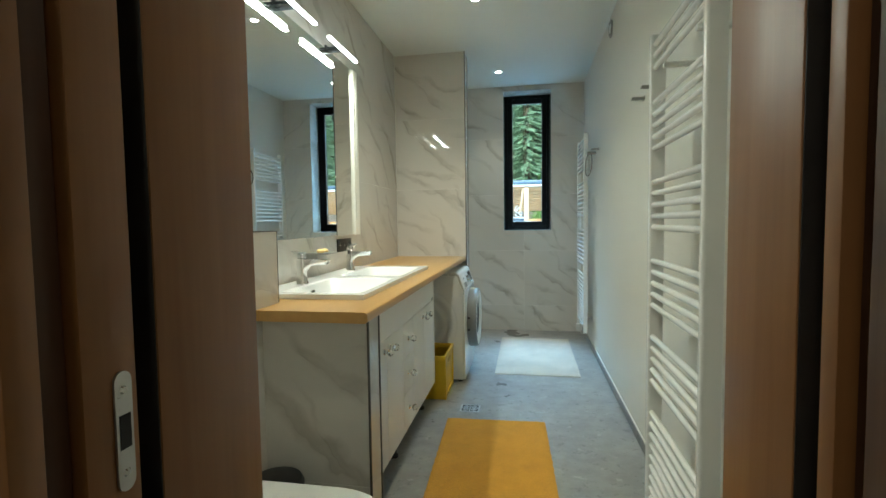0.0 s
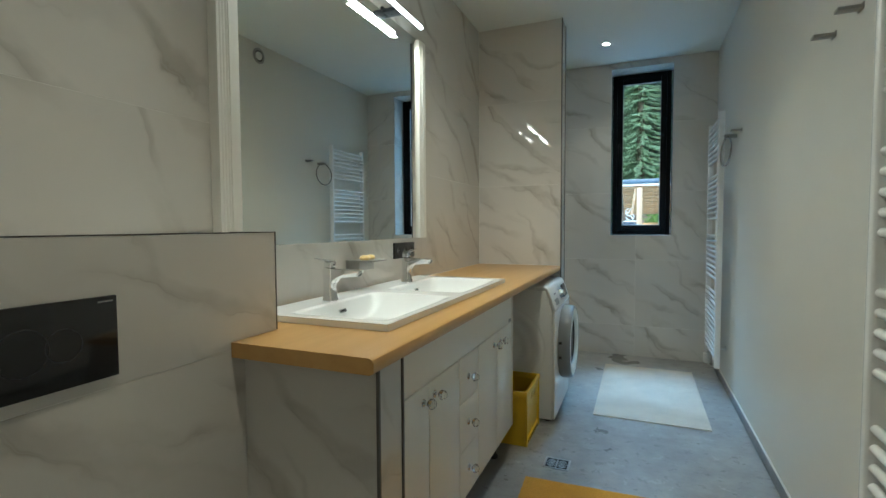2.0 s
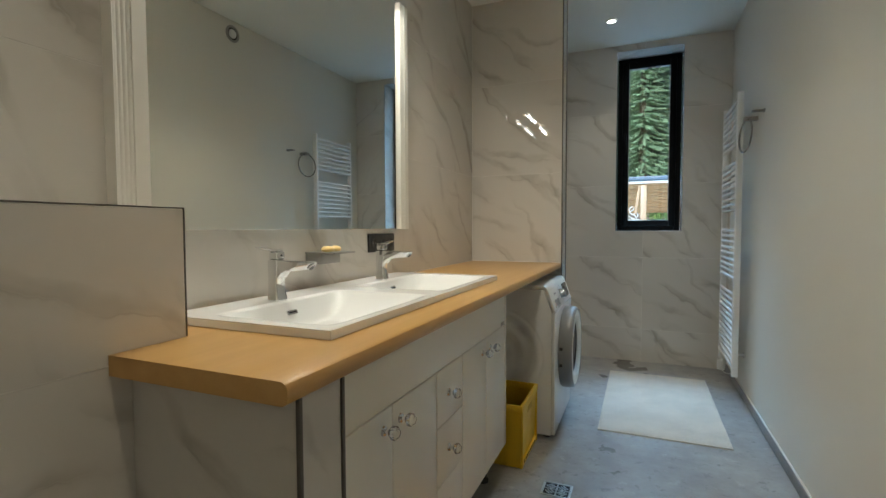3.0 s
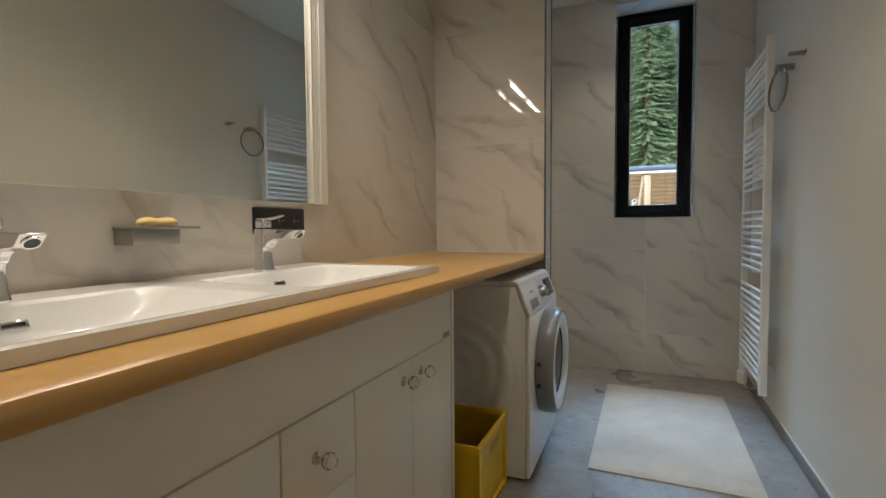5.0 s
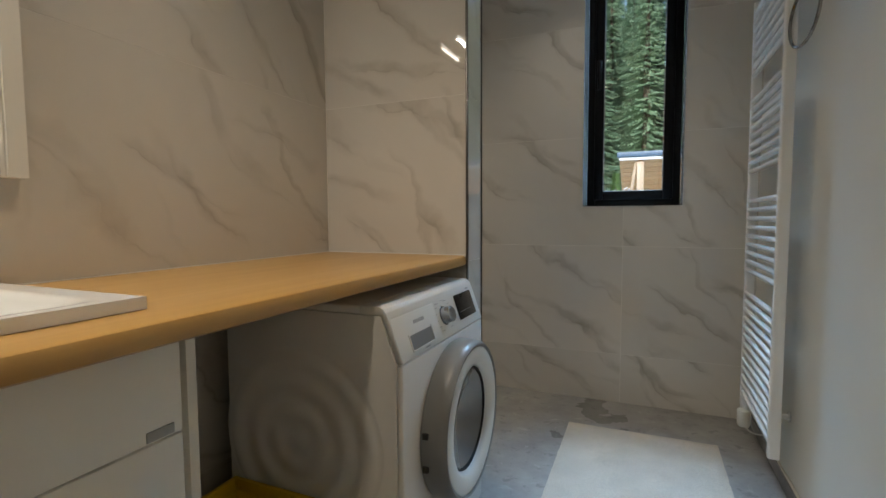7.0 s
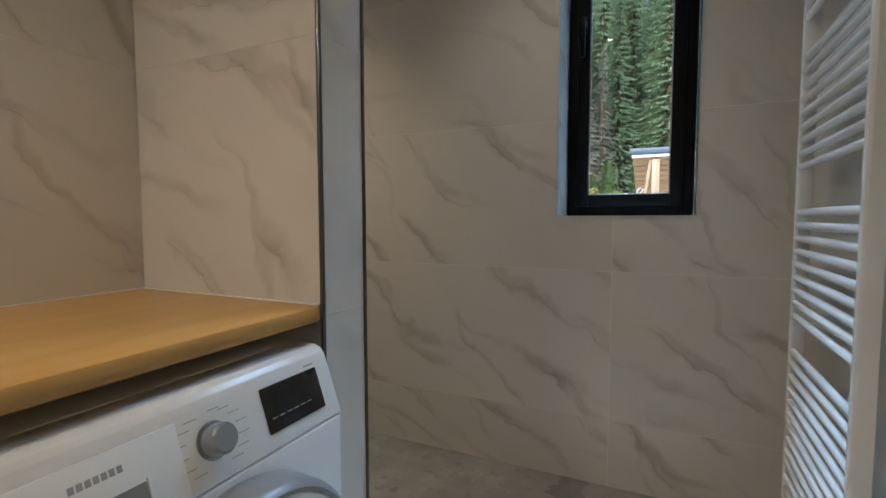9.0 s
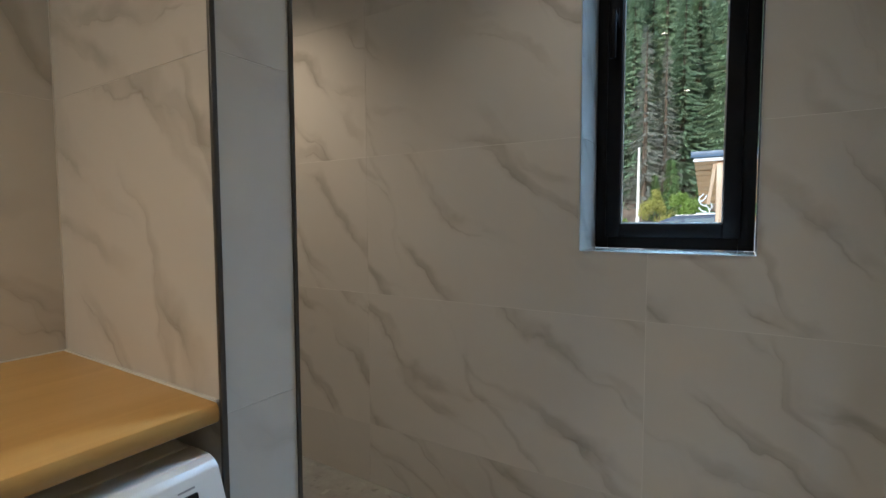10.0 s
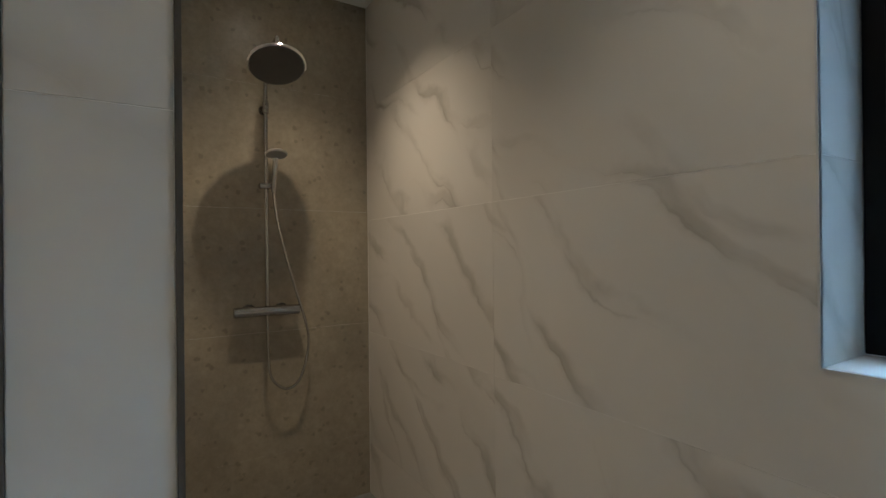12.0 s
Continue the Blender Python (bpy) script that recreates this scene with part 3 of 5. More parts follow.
part("sealant", boxes(rel((X0 + 0.0005, 1.63, 0.9003), (X0 + 0.005, 4.036, 0.904), wo), rel((X0 + 0.005, 4.032, 0.9003), (XW - 0.002, 4.0375, 0.904), wo)), CERAMIC, wt, smooth=False)

so = (-0.9, 2.30, 0.90)
sink = thing("double_washbasin", so, "white ceramic double washbasin set on the wooden worktop", "sink")


def ease(u):
    u = min(1.0, max(0.0, u))
    return 1 - (1 - u) ** 2


def sink_depth(x, y):
    for c in (1.995, 2.597):
        u = abs(y - c)
        if u < 0.25 and -1.02 < x < -0.685:
            return -0.074 * ease((x + 1.02) / 0.055) * ease((-0.685 - x) / 0.17) * ease((0.25 - u) / 0.15)
    return 0.0


bm = bmesh.new()
nx, ny = 54, 150
xs = [-1.145 + (SXF + 1.145) * i / nx for i in range(nx + 1)]
ys = [SY0 + (SY1 - SY0) * j / ny for j in range(ny + 1)]
grid = [[bm.verts.new((x - so[0], y - so[1], 0.020 + sink_depth(x, y))) for y in ys] for x in xs]
for i in range(nx):
    for j in range(ny):
        bm.faces.new((grid[i][j], grid[i + 1][j], grid[i + 1][j + 1], grid[i][j + 1]))
rim = [grid[0][j] for j in range(ny + 1)] + [grid[i][ny] for i in range(1, nx + 1)] + [grid[nx][j] for j in range(ny - 1, -1, -1)] + [grid[i][0] for i in range(nx - 1, 0, -1)]
low = [bm.verts.new((v.co.x, v.co.y, 0.0008)) for v in rim]
for k in range(len(rim)):
    bm.faces.new((rim[k], rim[(k + 1) % len(rim)], low[(k + 1) % len(rim)], low[k]))
bmesh.ops.recalc_face_normals(bm, faces=bm.faces)
part("basin", bm, CERAMIC, sink)
for c in (1.995, 2.597):
    o = part("overflow", boxes(((-0.003, -0.021, -0.007), (0.003, 0.021, 0.007)), bevel=0.0015), CHROME, sink, "chrome overflow slot")
    o.matrix_basis = Matrix.Translation((-1.004 - so[0], c - so[1], 0.020 - 0.0345)) @ pose(0, 0, 0, 0, -28, 0)
    # Black plate paints the shade inside the overflow opening.
    part("slot", boxes(((0.003, -0.016, -0.003), (0.0036, 0.016, 0.003))), NEAR_BLACK, o, smooth=False)
    part("plug_drain", lathe([(0, 0.004), (0.024, 0.004), (0.030, 0.0)], pose(-0.87 - so[0], c - so[1], 0.020 - 0.0735), 24), CHROME, sink, "chrome drain cap")


def make_tap(y, lever_turn):
    ob = thing("basin_mixer_tap", (-1.050, y, 0.9205), "angular chrome basin mixer tap with a flat lever", "tap", "taps on the washbasin")
    part("base_ring", lathe([(0, 0), (0.027, 0), (0.027, 0.004), (0, 0.004)], None, 24), CHROME, ob)
    rings = []
    bm = bmesh.new()
    for z, hx, hy, sh_ in ((0.004, 0.024, 0.022, 0.0), (0.020, 0.021, 0.020, -0.001), (0.050, 0.0185, 0.019, -0.002), (0.075, 0.020, 0.019, -0.001), (0.090, 0.0215, 0.0195, 0.0), (0.126, 0.0215, 0.0195, 0.0)):
        ring = []
        for k in range(32):
            a = k * math.tau / 32
            cx, cy = math.cos(a), math.sin(a)
            ring.append(bm.verts.new((sh_ + hx * math.copysign(abs(cx) ** 0.45, cx), hy * math.copysign(abs(cy) ** 0.45, cy), z)))
        rings.append(ring)
    for a, b in zip(rings, rings[1:]):
        for k in range(32):
            bm.faces.new((a[k], a[(k + 1) % 32], b[(k + 1) % 32], b[k]))
    bm.faces.new(rings[0][::-1])
    bm.faces.new(rings[-1])
    part("column", bm, CHROME, ob)
    bm = prism([(0.010, 0.066), (0.0225, 0.072), (0.030, 0.084), (0.046, 0.0925), (0.112, 0.099), (0.131, 0.119), (0.131, 0.1235), (0.010, 0.1275)], -0.0180, 0.0180, "y", 0.003, 3)
    spout = part("spout", bm, CHROME, ob)
    mouth = Matrix.Translation((0.1225, 0, 0.1085)) @ pose(0, 0, 0, 0, 132, 0)
    part("aerator", lathe([(0.0, 0.0005), (0.0105, 0.0005), (0.0105, 0.003), (0.0, 0.0022)], mouth, 20), BLACKM, spout, "dark aerator with a chrome rim")
    part("aerator_rim", lathe([(0.0108, 0.0), (0.0132, 0.0), (0.0132, 0.0035), (0.0108, 0.0035)], mouth, 20), CHROME, spout)
    part("cartridge_cap", boxes(((-0.017, -0.0155, 0.1275), (0.017, 0.0155, 0.153)), bevel=0.005, seg=3), CHROME, ob)
    bm = prism([(0.016, 0.1535), (-0.018, 0.1535), (-0.060, 0.165), (-0.064, 0.1690), (-0.058, 0.1705), (-0.010, 0.160), (0.013, 0.159)], -0.0135, 0.0135, "y", 0.002, 2)
    for v in bm.verts:
        if v.co.x < -0.03:
            v.co.y *= 0.72
    bm.transform(pose(0, 0, 0, 0, 0, lever_turn))
    part("lever", bm, CHROME, ob)
    part("index_mark", lathe([(0, 0.0003), (0.003, 0.0003), (0.003, 0.001), (0, 0.0012)], Matrix.Translation((0.017, 0, 0.141)) @ pose(0, 0, 0, 0, 90, 0), 10), NEAR_BLACK, ob)
    for p in ob.children:
        p.data.transform(Matrix.Diagonal((1, 1, 0.92, 1)))
    for p in spout.children:
        p.data.transform(Matrix.Diagonal((1, 1, 0.92, 1)))
    return ob


make_tap(1.988, 75)
make_tap(2.590, -105)

# ---- mirror and its lamps ----
mo = (X0, 2.30, 1.124)
mir = thing("wall_mirror", mo, "large wall mirror between two fluted white mouldings", "mirror")
part("mirror_glass", boxes(((0.002, 1.678 - mo[1], 0.0), (0.022, 2.905 - mo[1], 1.055)), bevel=0.001), MIRROR, mir, smooth=False)
for y in (1.592, 2.912):
    prof = []
    w = 0.078
    for k in range(49):
        u = k / 48
        prof.append((y - mo[1] + u * w, 0.0315 + (0.0025 * abs(math.sin(u / 0.55 * math.pi * 4)) if 0.04 < u < 0.55 else 0.0035)))
    outline = [(b, a) for a, b in [(y - mo[1], 0.001)] + prof + [(y - mo[1] + w, 0.001)]]
    bm = prism(outline, 0.0, 1.055, "z")
    part("moulding", bm, FLUTE, mir, "fluted white moulding")


def make_lamp(y):
    ob = thing("mirror_lamp", (X0, y, 2.19), "lit white light bar on a grey bracket above the mirror", "lamp", "lamps above the mirror")
    part("wall_plate", boxes(((0.001, -0.035, -0.012), (0.014, 0.038, 0.022)), bevel=0.002), GUNMETAL, ob)
    part("arm", boxes(((0.014, -0.030, -0.007), (0.086, 0.030, 0.012)), bevel=0.003), GUNMETAL, ob)
    part("housing", boxes(((0.090, -0.202, 0.0005), (0.112, 0.202, 0.009)), bevel=0.002), PALE_TRIM, ob)
    part("diffuser", boxes(((0.091, -0.206, -0.011), (0.111, 0.206, 0.0)), bevel=0.004), LED, ob)
    return ob


wall_lamp = make_lamp(LAMPS[0])
copy_thing(wall_lamp, Matrix.Translation((X0, LAMPS[1], 2.19)))

# soap dish, soap, socket
dish = thing("soap_dish", (X0, 2.315, 1.045), "satin metal wall shelf for soap", "soap dish")
part("bracket", boxes(((0.0005, -0.058, -0.042), (0.066, 0.056, -0.0065)), bevel=0.001), SATIN, dish)
part("shelf_plate", boxes(((0.0005, -0.062, -0.006), (0.128, 0.062, 0.0)), bevel=0.0015), SATIN, dish)
bm = bmesh.new()
bmesh.ops.create_uvsphere(bm, u_segments=24, v_segments=12, radius=1)
for v in bm.verts:
    v.co = Vector((v.co.x * 0.026 * (1 - 0.42 * math.exp(-(v.co.y * 3.2) ** 2)), v.co.y * 0.048, max(-0.008, v.co.z * 0.016 * (1 - 0.42 * math.exp(-(v.co.y * 2.6) ** 2)))))
soap = link("soap_bar", bm, SOAP, label="waisted bar of pale yellow soap on the metal shelf", at=(X0 + 0.070, 2.312, 1.0535))
soap["category"] = "soap"
sock = thing("wall_socket", (X0, 2.777, 1.063), "matt black triple wall socket under the mirror", "socket")
bm = boxes(((0.0005, -0.113, -0.040), (0.010, 0.113, 0.040)), bevel=0.003)
part("cover_frame", bm, BLACKM, sock)
for y in (-0.071, 0.0, 0.071):
    insert = part("insert", lathe([(0.0, 0.0103), (0.0165, 0.0103), (0.0185, 0.0115), (0.0205, 0.0115), (0.021, 0.0101)], pose(0, y, 0, 0, 90, 0), 24), BLACKM, sock)
    part("contact", rods(((0.0104, y - 0.0095, 0), (0.0108, y - 0.0095, 0), 0.0025), ((0.0104, y + 0.0095, 0), (0.0108, y + 0.0095, 0), 0.0025), n=8), STEEL, insert)

# flush plate, toilet, bin
fp = thing("flush_plate", (XB, 1.059, 0.980), "black glass flush plate on the marble tiled box", "flush plate")
part("plate", boxes(((0.0005, -0.120, -0.077), (0.012, 0.120, 0.077)), bevel=0.002), BLACK, fp)
for y in (-0.033, 0.028):
    part("button_ring", lathe([(0.040 if y < 0 else 0.030, 0.0121), (0.040 if y < 0 else 0.030, 0.0126), (0.038 if y < 0 else 0.028, 0.0126), (0.038 if y < 0 else 0.028, 0.0121)], pose(0, y, 0, 0, 90, 0), 32), BLACKM, fp)
part("maker_mark", boxes(((0.0121, 0.085, 0.066), (0.0124, 0.112, 0.069))), SATIN, fp, smooth=False)


def rounded_seat(x0, x1, hw_, n=10):
    pts = []
    r = 0.16
    pts.append((x0, -hw_))
    for k in range(n + 1):
        a = -math.pi / 2 + k * math.pi / 2 / n
        pts.append((x1 - r + r * math.cos(a), -hw_ + r * 0.55 + r * 0.55 * math.sin(a)))
    for k in range(n + 1):
        a = k * math.pi / 2 / n
        pts.append((x1 - r + r * math.cos(a), hw_ - r * 0.55 + r * 0.55 * math.sin(a)))
    pts.append((x0, hw_))
    return pts


to = (XB, 1.075, 0)
toilet = thing("wall_hung_toilet", to, "white wall-hung toilet with a closed slim lid", "toilet")
bm = bmesh.new()
rings = []
for z, sx, sy in ((0.06, 0.55, 0.55), (0.10, 0.66, 0.68), (0.20, 0.84, 0.86), (0.30, 0.96, 0.97), (0.375, 1.0, 1.0), (0.382, 0.985, 0.985)):
    rings.append([bm.verts.new((a * sx if a > 0.02 else a, b * sy, z)) for a, b in rounded_seat(0.001, 0.52, 0.178)])
for a, b in zip(rings, rings[1:]):
    for k in range(len(a)):
        bm.faces.new((a[k], a[(k + 1) % len(a)], b[(k + 1) % len(b)], b[k]))
bm.faces.new(rings[0][::-1])
bm.faces.new(rings[-1])
part("bowl", bm, CERAMIC, toilet)
part("seat", prism(rounded_seat(0.06, 0.525, 0.180), 0.3825, 0.395, "z", 0.003), PLASTIC, toilet)
part("lid", prism(rounded_seat(0.05, 0.53, 0.183), 0.3965, 0.418, "z", 0.006, 3), PLASTIC, toilet)
waste = thing("waste_bin", (-0.865, 1.385, 0), "small round black waste bin beside the vanity", "bin")
part("bucket", lathe([(0, 0), (0.075, 0), (0.080, 0.01), (0.090, 0.315), (0, 0.315)], None, 36), BLACKM, waste)
part("lid", lathe([(0.093, 0.316), (0.093, 0.330), (0.085, 0.345), (0.05, 0.352), (0, 0.353)], None, 36), BLACKM, waste)

# ---- radiators ----


def radiator(name, at, width, z0, z1, bars, label, group, depth=0.045):
    """A towel radiator; its bars run along y, the room is towards -x."""
    ob = thing(name, at, label, "radiator", group)
    for y in (-width / 2, width / 2 - 0.030):
        outline = [(-depth * 0.5, y), (-depth * 0.5 - 0.006, y + 0.004), (-depth * 0.5 - 0.008, y + 0.015), (-depth * 0.5 - 0.006, y + 0.026), (-depth * 0.5, y + 0.030), (depth * 0.5, y + 0.030), (depth * 0.5, y)]
        part("upright", prism(outline, z0, z1, "z", 0.0012, 1), WHITE, ob)
    first = None
    for z in bars:
        if first is None:
            bm = bmesh.new()
            rod(bm, (-0.012, -width / 2 + 0.012, 0), (-0.012, width / 2 - 0.012, 0), 0.0105, 12)
            first = part("rail", bm, WHITE, ob)
            first.location = (0, 0, z)
        else:
            r = first.copy()
            scene.collection.objects.link(r)
            r.location = (0, 0, z)
    for y in (-width * 0.28, width * 0.28):
        for z in (z0 + 0.12, z1 - 0.14):
            part("wall_bracket", rods(((-0.012, y, z), (X1 - at[0] - 0.001, y, z), 0.010), ((X1 - at[0] - 0.006, y, z), (X1 - at[0] - 0.001, y, z), 0.020)), WHITE, ob)
    return ob


bars1 = [1.826, 1.785, 1.744] + [g + 0.0413 * k for g in (1.4535, 1.166, 0.877, 0.592) for k in range(5)] + [0.469 - 0.0413 * k for k in range(9)]
rad1 = radiator("towel_radiator", (0.438, 1.565, 0), 0.575, 0.10, 1.860, bars1, "tall white towel radiator with five bars to a group", "towel radiators")
bars2 = [1.93 - 0.0385 * k for k in range(8)] + [1.545 - 0.0385 * k for k in range(9)] + [1.105 - 0.0385 * k for k in range(9)] + [0.69 - 0.0385 * k for k in range(13)]
rad2 = radiator("towel_radiator", (0.490, 4.675, 0), 0.56, 0.165, 1.975, bars2, "tall white towel radiator near the window with a heating element", "towel radiators", 0.030)
heater = part("heating_element", lathe([(0, 0), (0.022, 0), (0.028, 0.012), (0.028, 0.075), (0.016, 0.085), (0.016, 0.10), (0, 0.10)], pose(-0.004, 0.262, 0.065), 20), PLASTIC, rad2, "white plastic heating element")
part("cable", tube(smooth_path([(0.0, 0.262, 0.066), (0.02, 0.255, 0.045), (0.045, 0.22, 0.05), (0.058, 0.15, 0.08)]), 0.0035, 8), PLASTIC, rad2, "short white cable")


def hook(y, z, reach=0.062):
    ob = thing("wall_hook", (X1, y, z), "flat satin steel wall hook on the painted wall", "hook", "hooks on the painted wall")
    part("blade", boxes(((-reach, -0.018, -0.005), (-0.004, 0.018, 0.005)), bevel=0.0015), SATIN, ob)
    part("rose", boxes(((-0.0045, -0.021, -0.010), (-0.0005, 0.021, 0.010)), bevel=0.001), SATIN, ob)
    return ob


hook(2.37, 1.818)
hook(2.58, 1.815)
hook(2.21, 1.875)
hook(4.13, 1.79)
tr = thing("towel_ring", (X1, 4.30, 1.78), "chrome towel ring hanging from a flat satin bracket", "towel ring")
part("bracket", boxes(((-0.075, -0.022, -0.011), (-0.001, 0.022, 0.011)), bevel=0.0015), SATIN, tr)
ringpts = [(-0.062 + 0.006 * math.cos(k * math.tau / 40), 0.094 * math.sin(k * math.tau / 40), -0.100 + 0.098 * math.cos(k * math.tau / 40)) for k in range(41)]
bm = tube(ringpts, 0.0052, 8)
bm.transform(Matrix.Translation((-0.062, 0, 0)) @ pose(0, 0, 0, 0, 0, 10) @ Matrix.Translation((0.062, 0, 0)))
part("ring", bm, SHOWERCHROME, tr)
vent = thing("wall_vent", (X1, 3.56, 2.545), "round white wall vent with a dark gap near the ceiling", "vent")
part("vent_ring", lathe([(0.060, 0.001), (0.060, 0.008), (0.052, 0.012), (0.044, 0.008), (0.044, 0.001)], pose(0, 0, 0, 0, -90, 0), 32), SATIN, vent)
part("vent_disc", lathe([(0, 0.014), (0.028, 0.013), (0.032, 0.008), (0.032, 0.001)], pose(0, 0, 0, 0, -90, 0), 32), PLASTIC, vent)
# Flat black disc paints the shade between ring and centre disc.
part("vent_gap", lathe([(0, 0.0012), (0.046, 0.0012)], pose(0, 0, 0, 0, -90, 0), 32), NEAR_BLACK, vent)

spot = thing("downlight", (DOWNLIGHTS[0][0], DOWNLIGHTS[0][1], H), "round recessed ceiling downlight, switched on", "downlight", "ceiling downlights")
part("trim_ring", lathe([(0.046, -0.0005), (0.046, -0.004), (0.040, -0.006), (0.0255, -0.003), (0.0255, -0.0005)], None, 32), WHITE, spot)
part("lens", lathe([(0, -0.0025), (0.025, -0.0020), (0.025, -0.0008)], None, 24), SPOTLED, spot)
for x, y, _ in DOWNLIGHTS[1:]:
    copy_thing(spot, Matrix.Translation((x, y, H)))

# ---- washing machine ----
qo = (-0.80, 3.715, 0)
wm = thing("washing_machine", qo, "white front-loading washing machine with a closed round door", "washing machine")
WY0, WY1, WF = -0.303, 0.303, 0.312
bm = prism([(-0.26, 0.02), (WF - 0.0185, 0.02), (WF - 0.0185, 0.6805), (WF - 0.0595, 0.7965), (-0.26, 0.7965)], WY0, WY1, "y", 0.0025, 2)
part("casing", bm, WHITE, wm)
part("front_panel", boxes(((WF - 0.0175, WY0 + 0.002, 0.022), (WF, WY1 - 0.002, 0.679)), bevel=0.006, seg=3), WHITE, wm)
pan = part("control_panel", prism([(WF - 0.0165, 0.6815), (WF, 0.6815), (WF - 0.040, 0.795), (WF - 0.045, 0.806), (WF - 0.054, 0.815), (WF - 0.067, 0.820), (WF - 0.12, 0.820), (WF - 0.12, 0.7975), (WF - 0.0575, 0.7975)][::-1], WY0 + 0.001, WY1 - 0.001, "y", 0.002, 2), PLASTIC, wm)
part("lid_panel", boxes(((-0.26, WY0, 0.797), (WF - 0.1205, WY1, 0.820)), bevel=0.006, seg=3), PLASTIC, wm)
tilt = Matrix.Translation((WF - 0.0158, 0, 0.7263)) @ pose(0, 0, 0, 0, -19.4, 0)


def on_panel(bm):
    bm.transform(tilt)
    return bm


part("display", on_panel(boxes(((-0.004, 0.113, -0.020), (0.0036, 0.260, 0.062)), bevel=0.002)), BLACK, pan, "black glass display")
for k in range(6):
    part("display_mark", on_panel(boxes(((0.0037, 0.124 + 0.018 * k, 0.004), (0.0040, 0.136 + 0.018 * k, 0.0055)))), GREYP, pan, smooth=False)
kn = lathe([(0, 0.030), (0.020, 0.030), (0.024, 0.026), (0.026, 0.0), (0.030, 0.0)], pose(0, 0, 0, 0, 90, 0), 32)
kn.transform(Matrix.Translation((0.001, 0.008, 0.017)))
part("program_knob", on_panel(kn), plain("knob_silver", (0.42, 0.44, 0.47), 0.25, 0.9, 0.03, 20), pan, "brushed silver program knob")
for k in range(13):
    a = radians(-150 + k * 25)
    y, z = 0.008 + 0.046 * math.sin(a), 0.046 * math.cos(a) + 0.017
    if abs(a) > radians(150):
        continue
    s = 1 if math.sin(a) >= 0 else -1
    y2 = y + s * 0.022
    part("program_mark", on_panel(boxes(((0.0003, min(y, y2), z - 0.0007), (0.0008, max(y, y2), z + 0.0007)))), GREYP, pan, smooth=False)
dr = part("detergent_drawer", on_panel(boxes(((-0.004, -0.300, -0.045), (0.0014, -0.046, 0.066)), bevel=0.001)), PLASTIC, pan)
part("drawer_recess", on_panel(boxes(((0.0015, -0.232, -0.030), (0.0019, -0.102, 0.008)))), SILVERP, dr, "grey recessed grip", smooth=False)
part("recess_lip", on_panel(boxes(((0.0015, -0.237, -0.034), (0.0060, -0.098, -0.0305)), ((0.0015, -0.237, -0.0305), (0.0040, -0.2325, 0.012)), ((0.0015, -0.1015, -0.0305), (0.0040, -0.098, 0.012)), bevel=0.0008)), PLASTIC, dr)
for k in range(7):
    part("logo_bar", on_panel(boxes(((0.0015, -0.190 + 0.0094 * k, 0.033), (0.0018, -0.1830 + 0.0094 * k, 0.0425)))), GREYP, dr, "small grey bar", smooth=False)
part("model_mark", on_panel(boxes(((0.0015, -0.165, -0.040), (0.0018, -0.135, -0.0375)))), GREYP, dr, smooth=False)
part("model_mark", on_panel(boxes(((0.0001, 0.232, 0.0685), (0.0005, 0.258, 0.0715)))), GREYP, pan, smooth=False)
dz, dy = 0.434, 0.019
DOORM = pose(WF, dy, dz, 0, 90, 0) @ Matrix.Diagonal((0.965, 0.965, 0.84, 1))
door = part("door", lathe([(0.156, 0.052), (0.160, 0.070), (0.168, 0.081), (0.178, 0.086), (0.216, 0.087), (0.221, 0.084), (0.227, 0.074), (0.234, 0.038), (0.238, 0.0015)], DOORM, 64), PLASTIC, wm, "white round porthole door")
part("outer_ring", lathe([(0.2385, 0.0012), (0.243, 0.010), (0.2430, 0.058), (0.2390, 0.078), (0.2300, 0.0885), (0.2215, 0.0860), (0.2275, 0.0755), (0.2345, 0.038)], DOORM, 64), SILVERP, door, "silver grey door ring")
part("porthole_glass", lathe([(0.1535, 0.052), (0.148, 0.058), (0.125, 0.050), (0.06, 0.026), (0, 0.018)], DOORM, 48), SMOKED, door, "smoked glass porthole")
part("gasket", lathe([(0.1545, 0.045), (0.1545, 0.064), (0.1575, 0.064), (0.1575, 0.045)], DOORM, 48), RUBBER, door)
part("drum", lathe([(0.152, 0.030), (0.145, 0.012), (0.10, 0.006), (0, 0.004)], DOORM, 48), DRUM, door, "steel drum")
for z in (-0.055, 0.035):
    part("hinge_catch", boxes(((WF + 0.010, dy - 0.2375, dz + z - 0.008), (WF + 0.026, dy - 0.228, dz + z + 0.008)), bevel=0.001), BLACKM, door)
part("door_grip", boxes(((WF + 0.055, dy + 0.178, dz - 0.05), (WF + 0.067, dy + 0.191, dz + 0.05)), bevel=0.003), SILVERP, door)
prof = []
for k in range(61):
    r = 0.262 * k / 60
    h = 0.0035 * (1 + math.cos(r / 0.262 * math.pi * 7)) * (0.35 + 0.65 * (r / 0.262)) * min(1, (0.262 - r) / 0.02)
    prof.append((r, h + 0.0002))
part("side_embossing", lathe(prof, Matrix.Translation((-0.005, WY0, 0.435)) @ pose(0, 0, 0, 90, 0, 0), 56), WHITE, wm, "embossed rings in the steel side")
for x in (-0.22, WF - 0.05):
    for y in (WY0 + 0.05, WY1 - 0.05):
        part("foot", lathe([(0, 0), (0.022, 0), (0.022, 0.010), (0.010, 0.012), (0.010, 0.024), (0, 0.024)], pose(x, y, 0), 14), RUBBER, wm)

# ---- crate ----
ko = (-0.80, 3.218, 0)
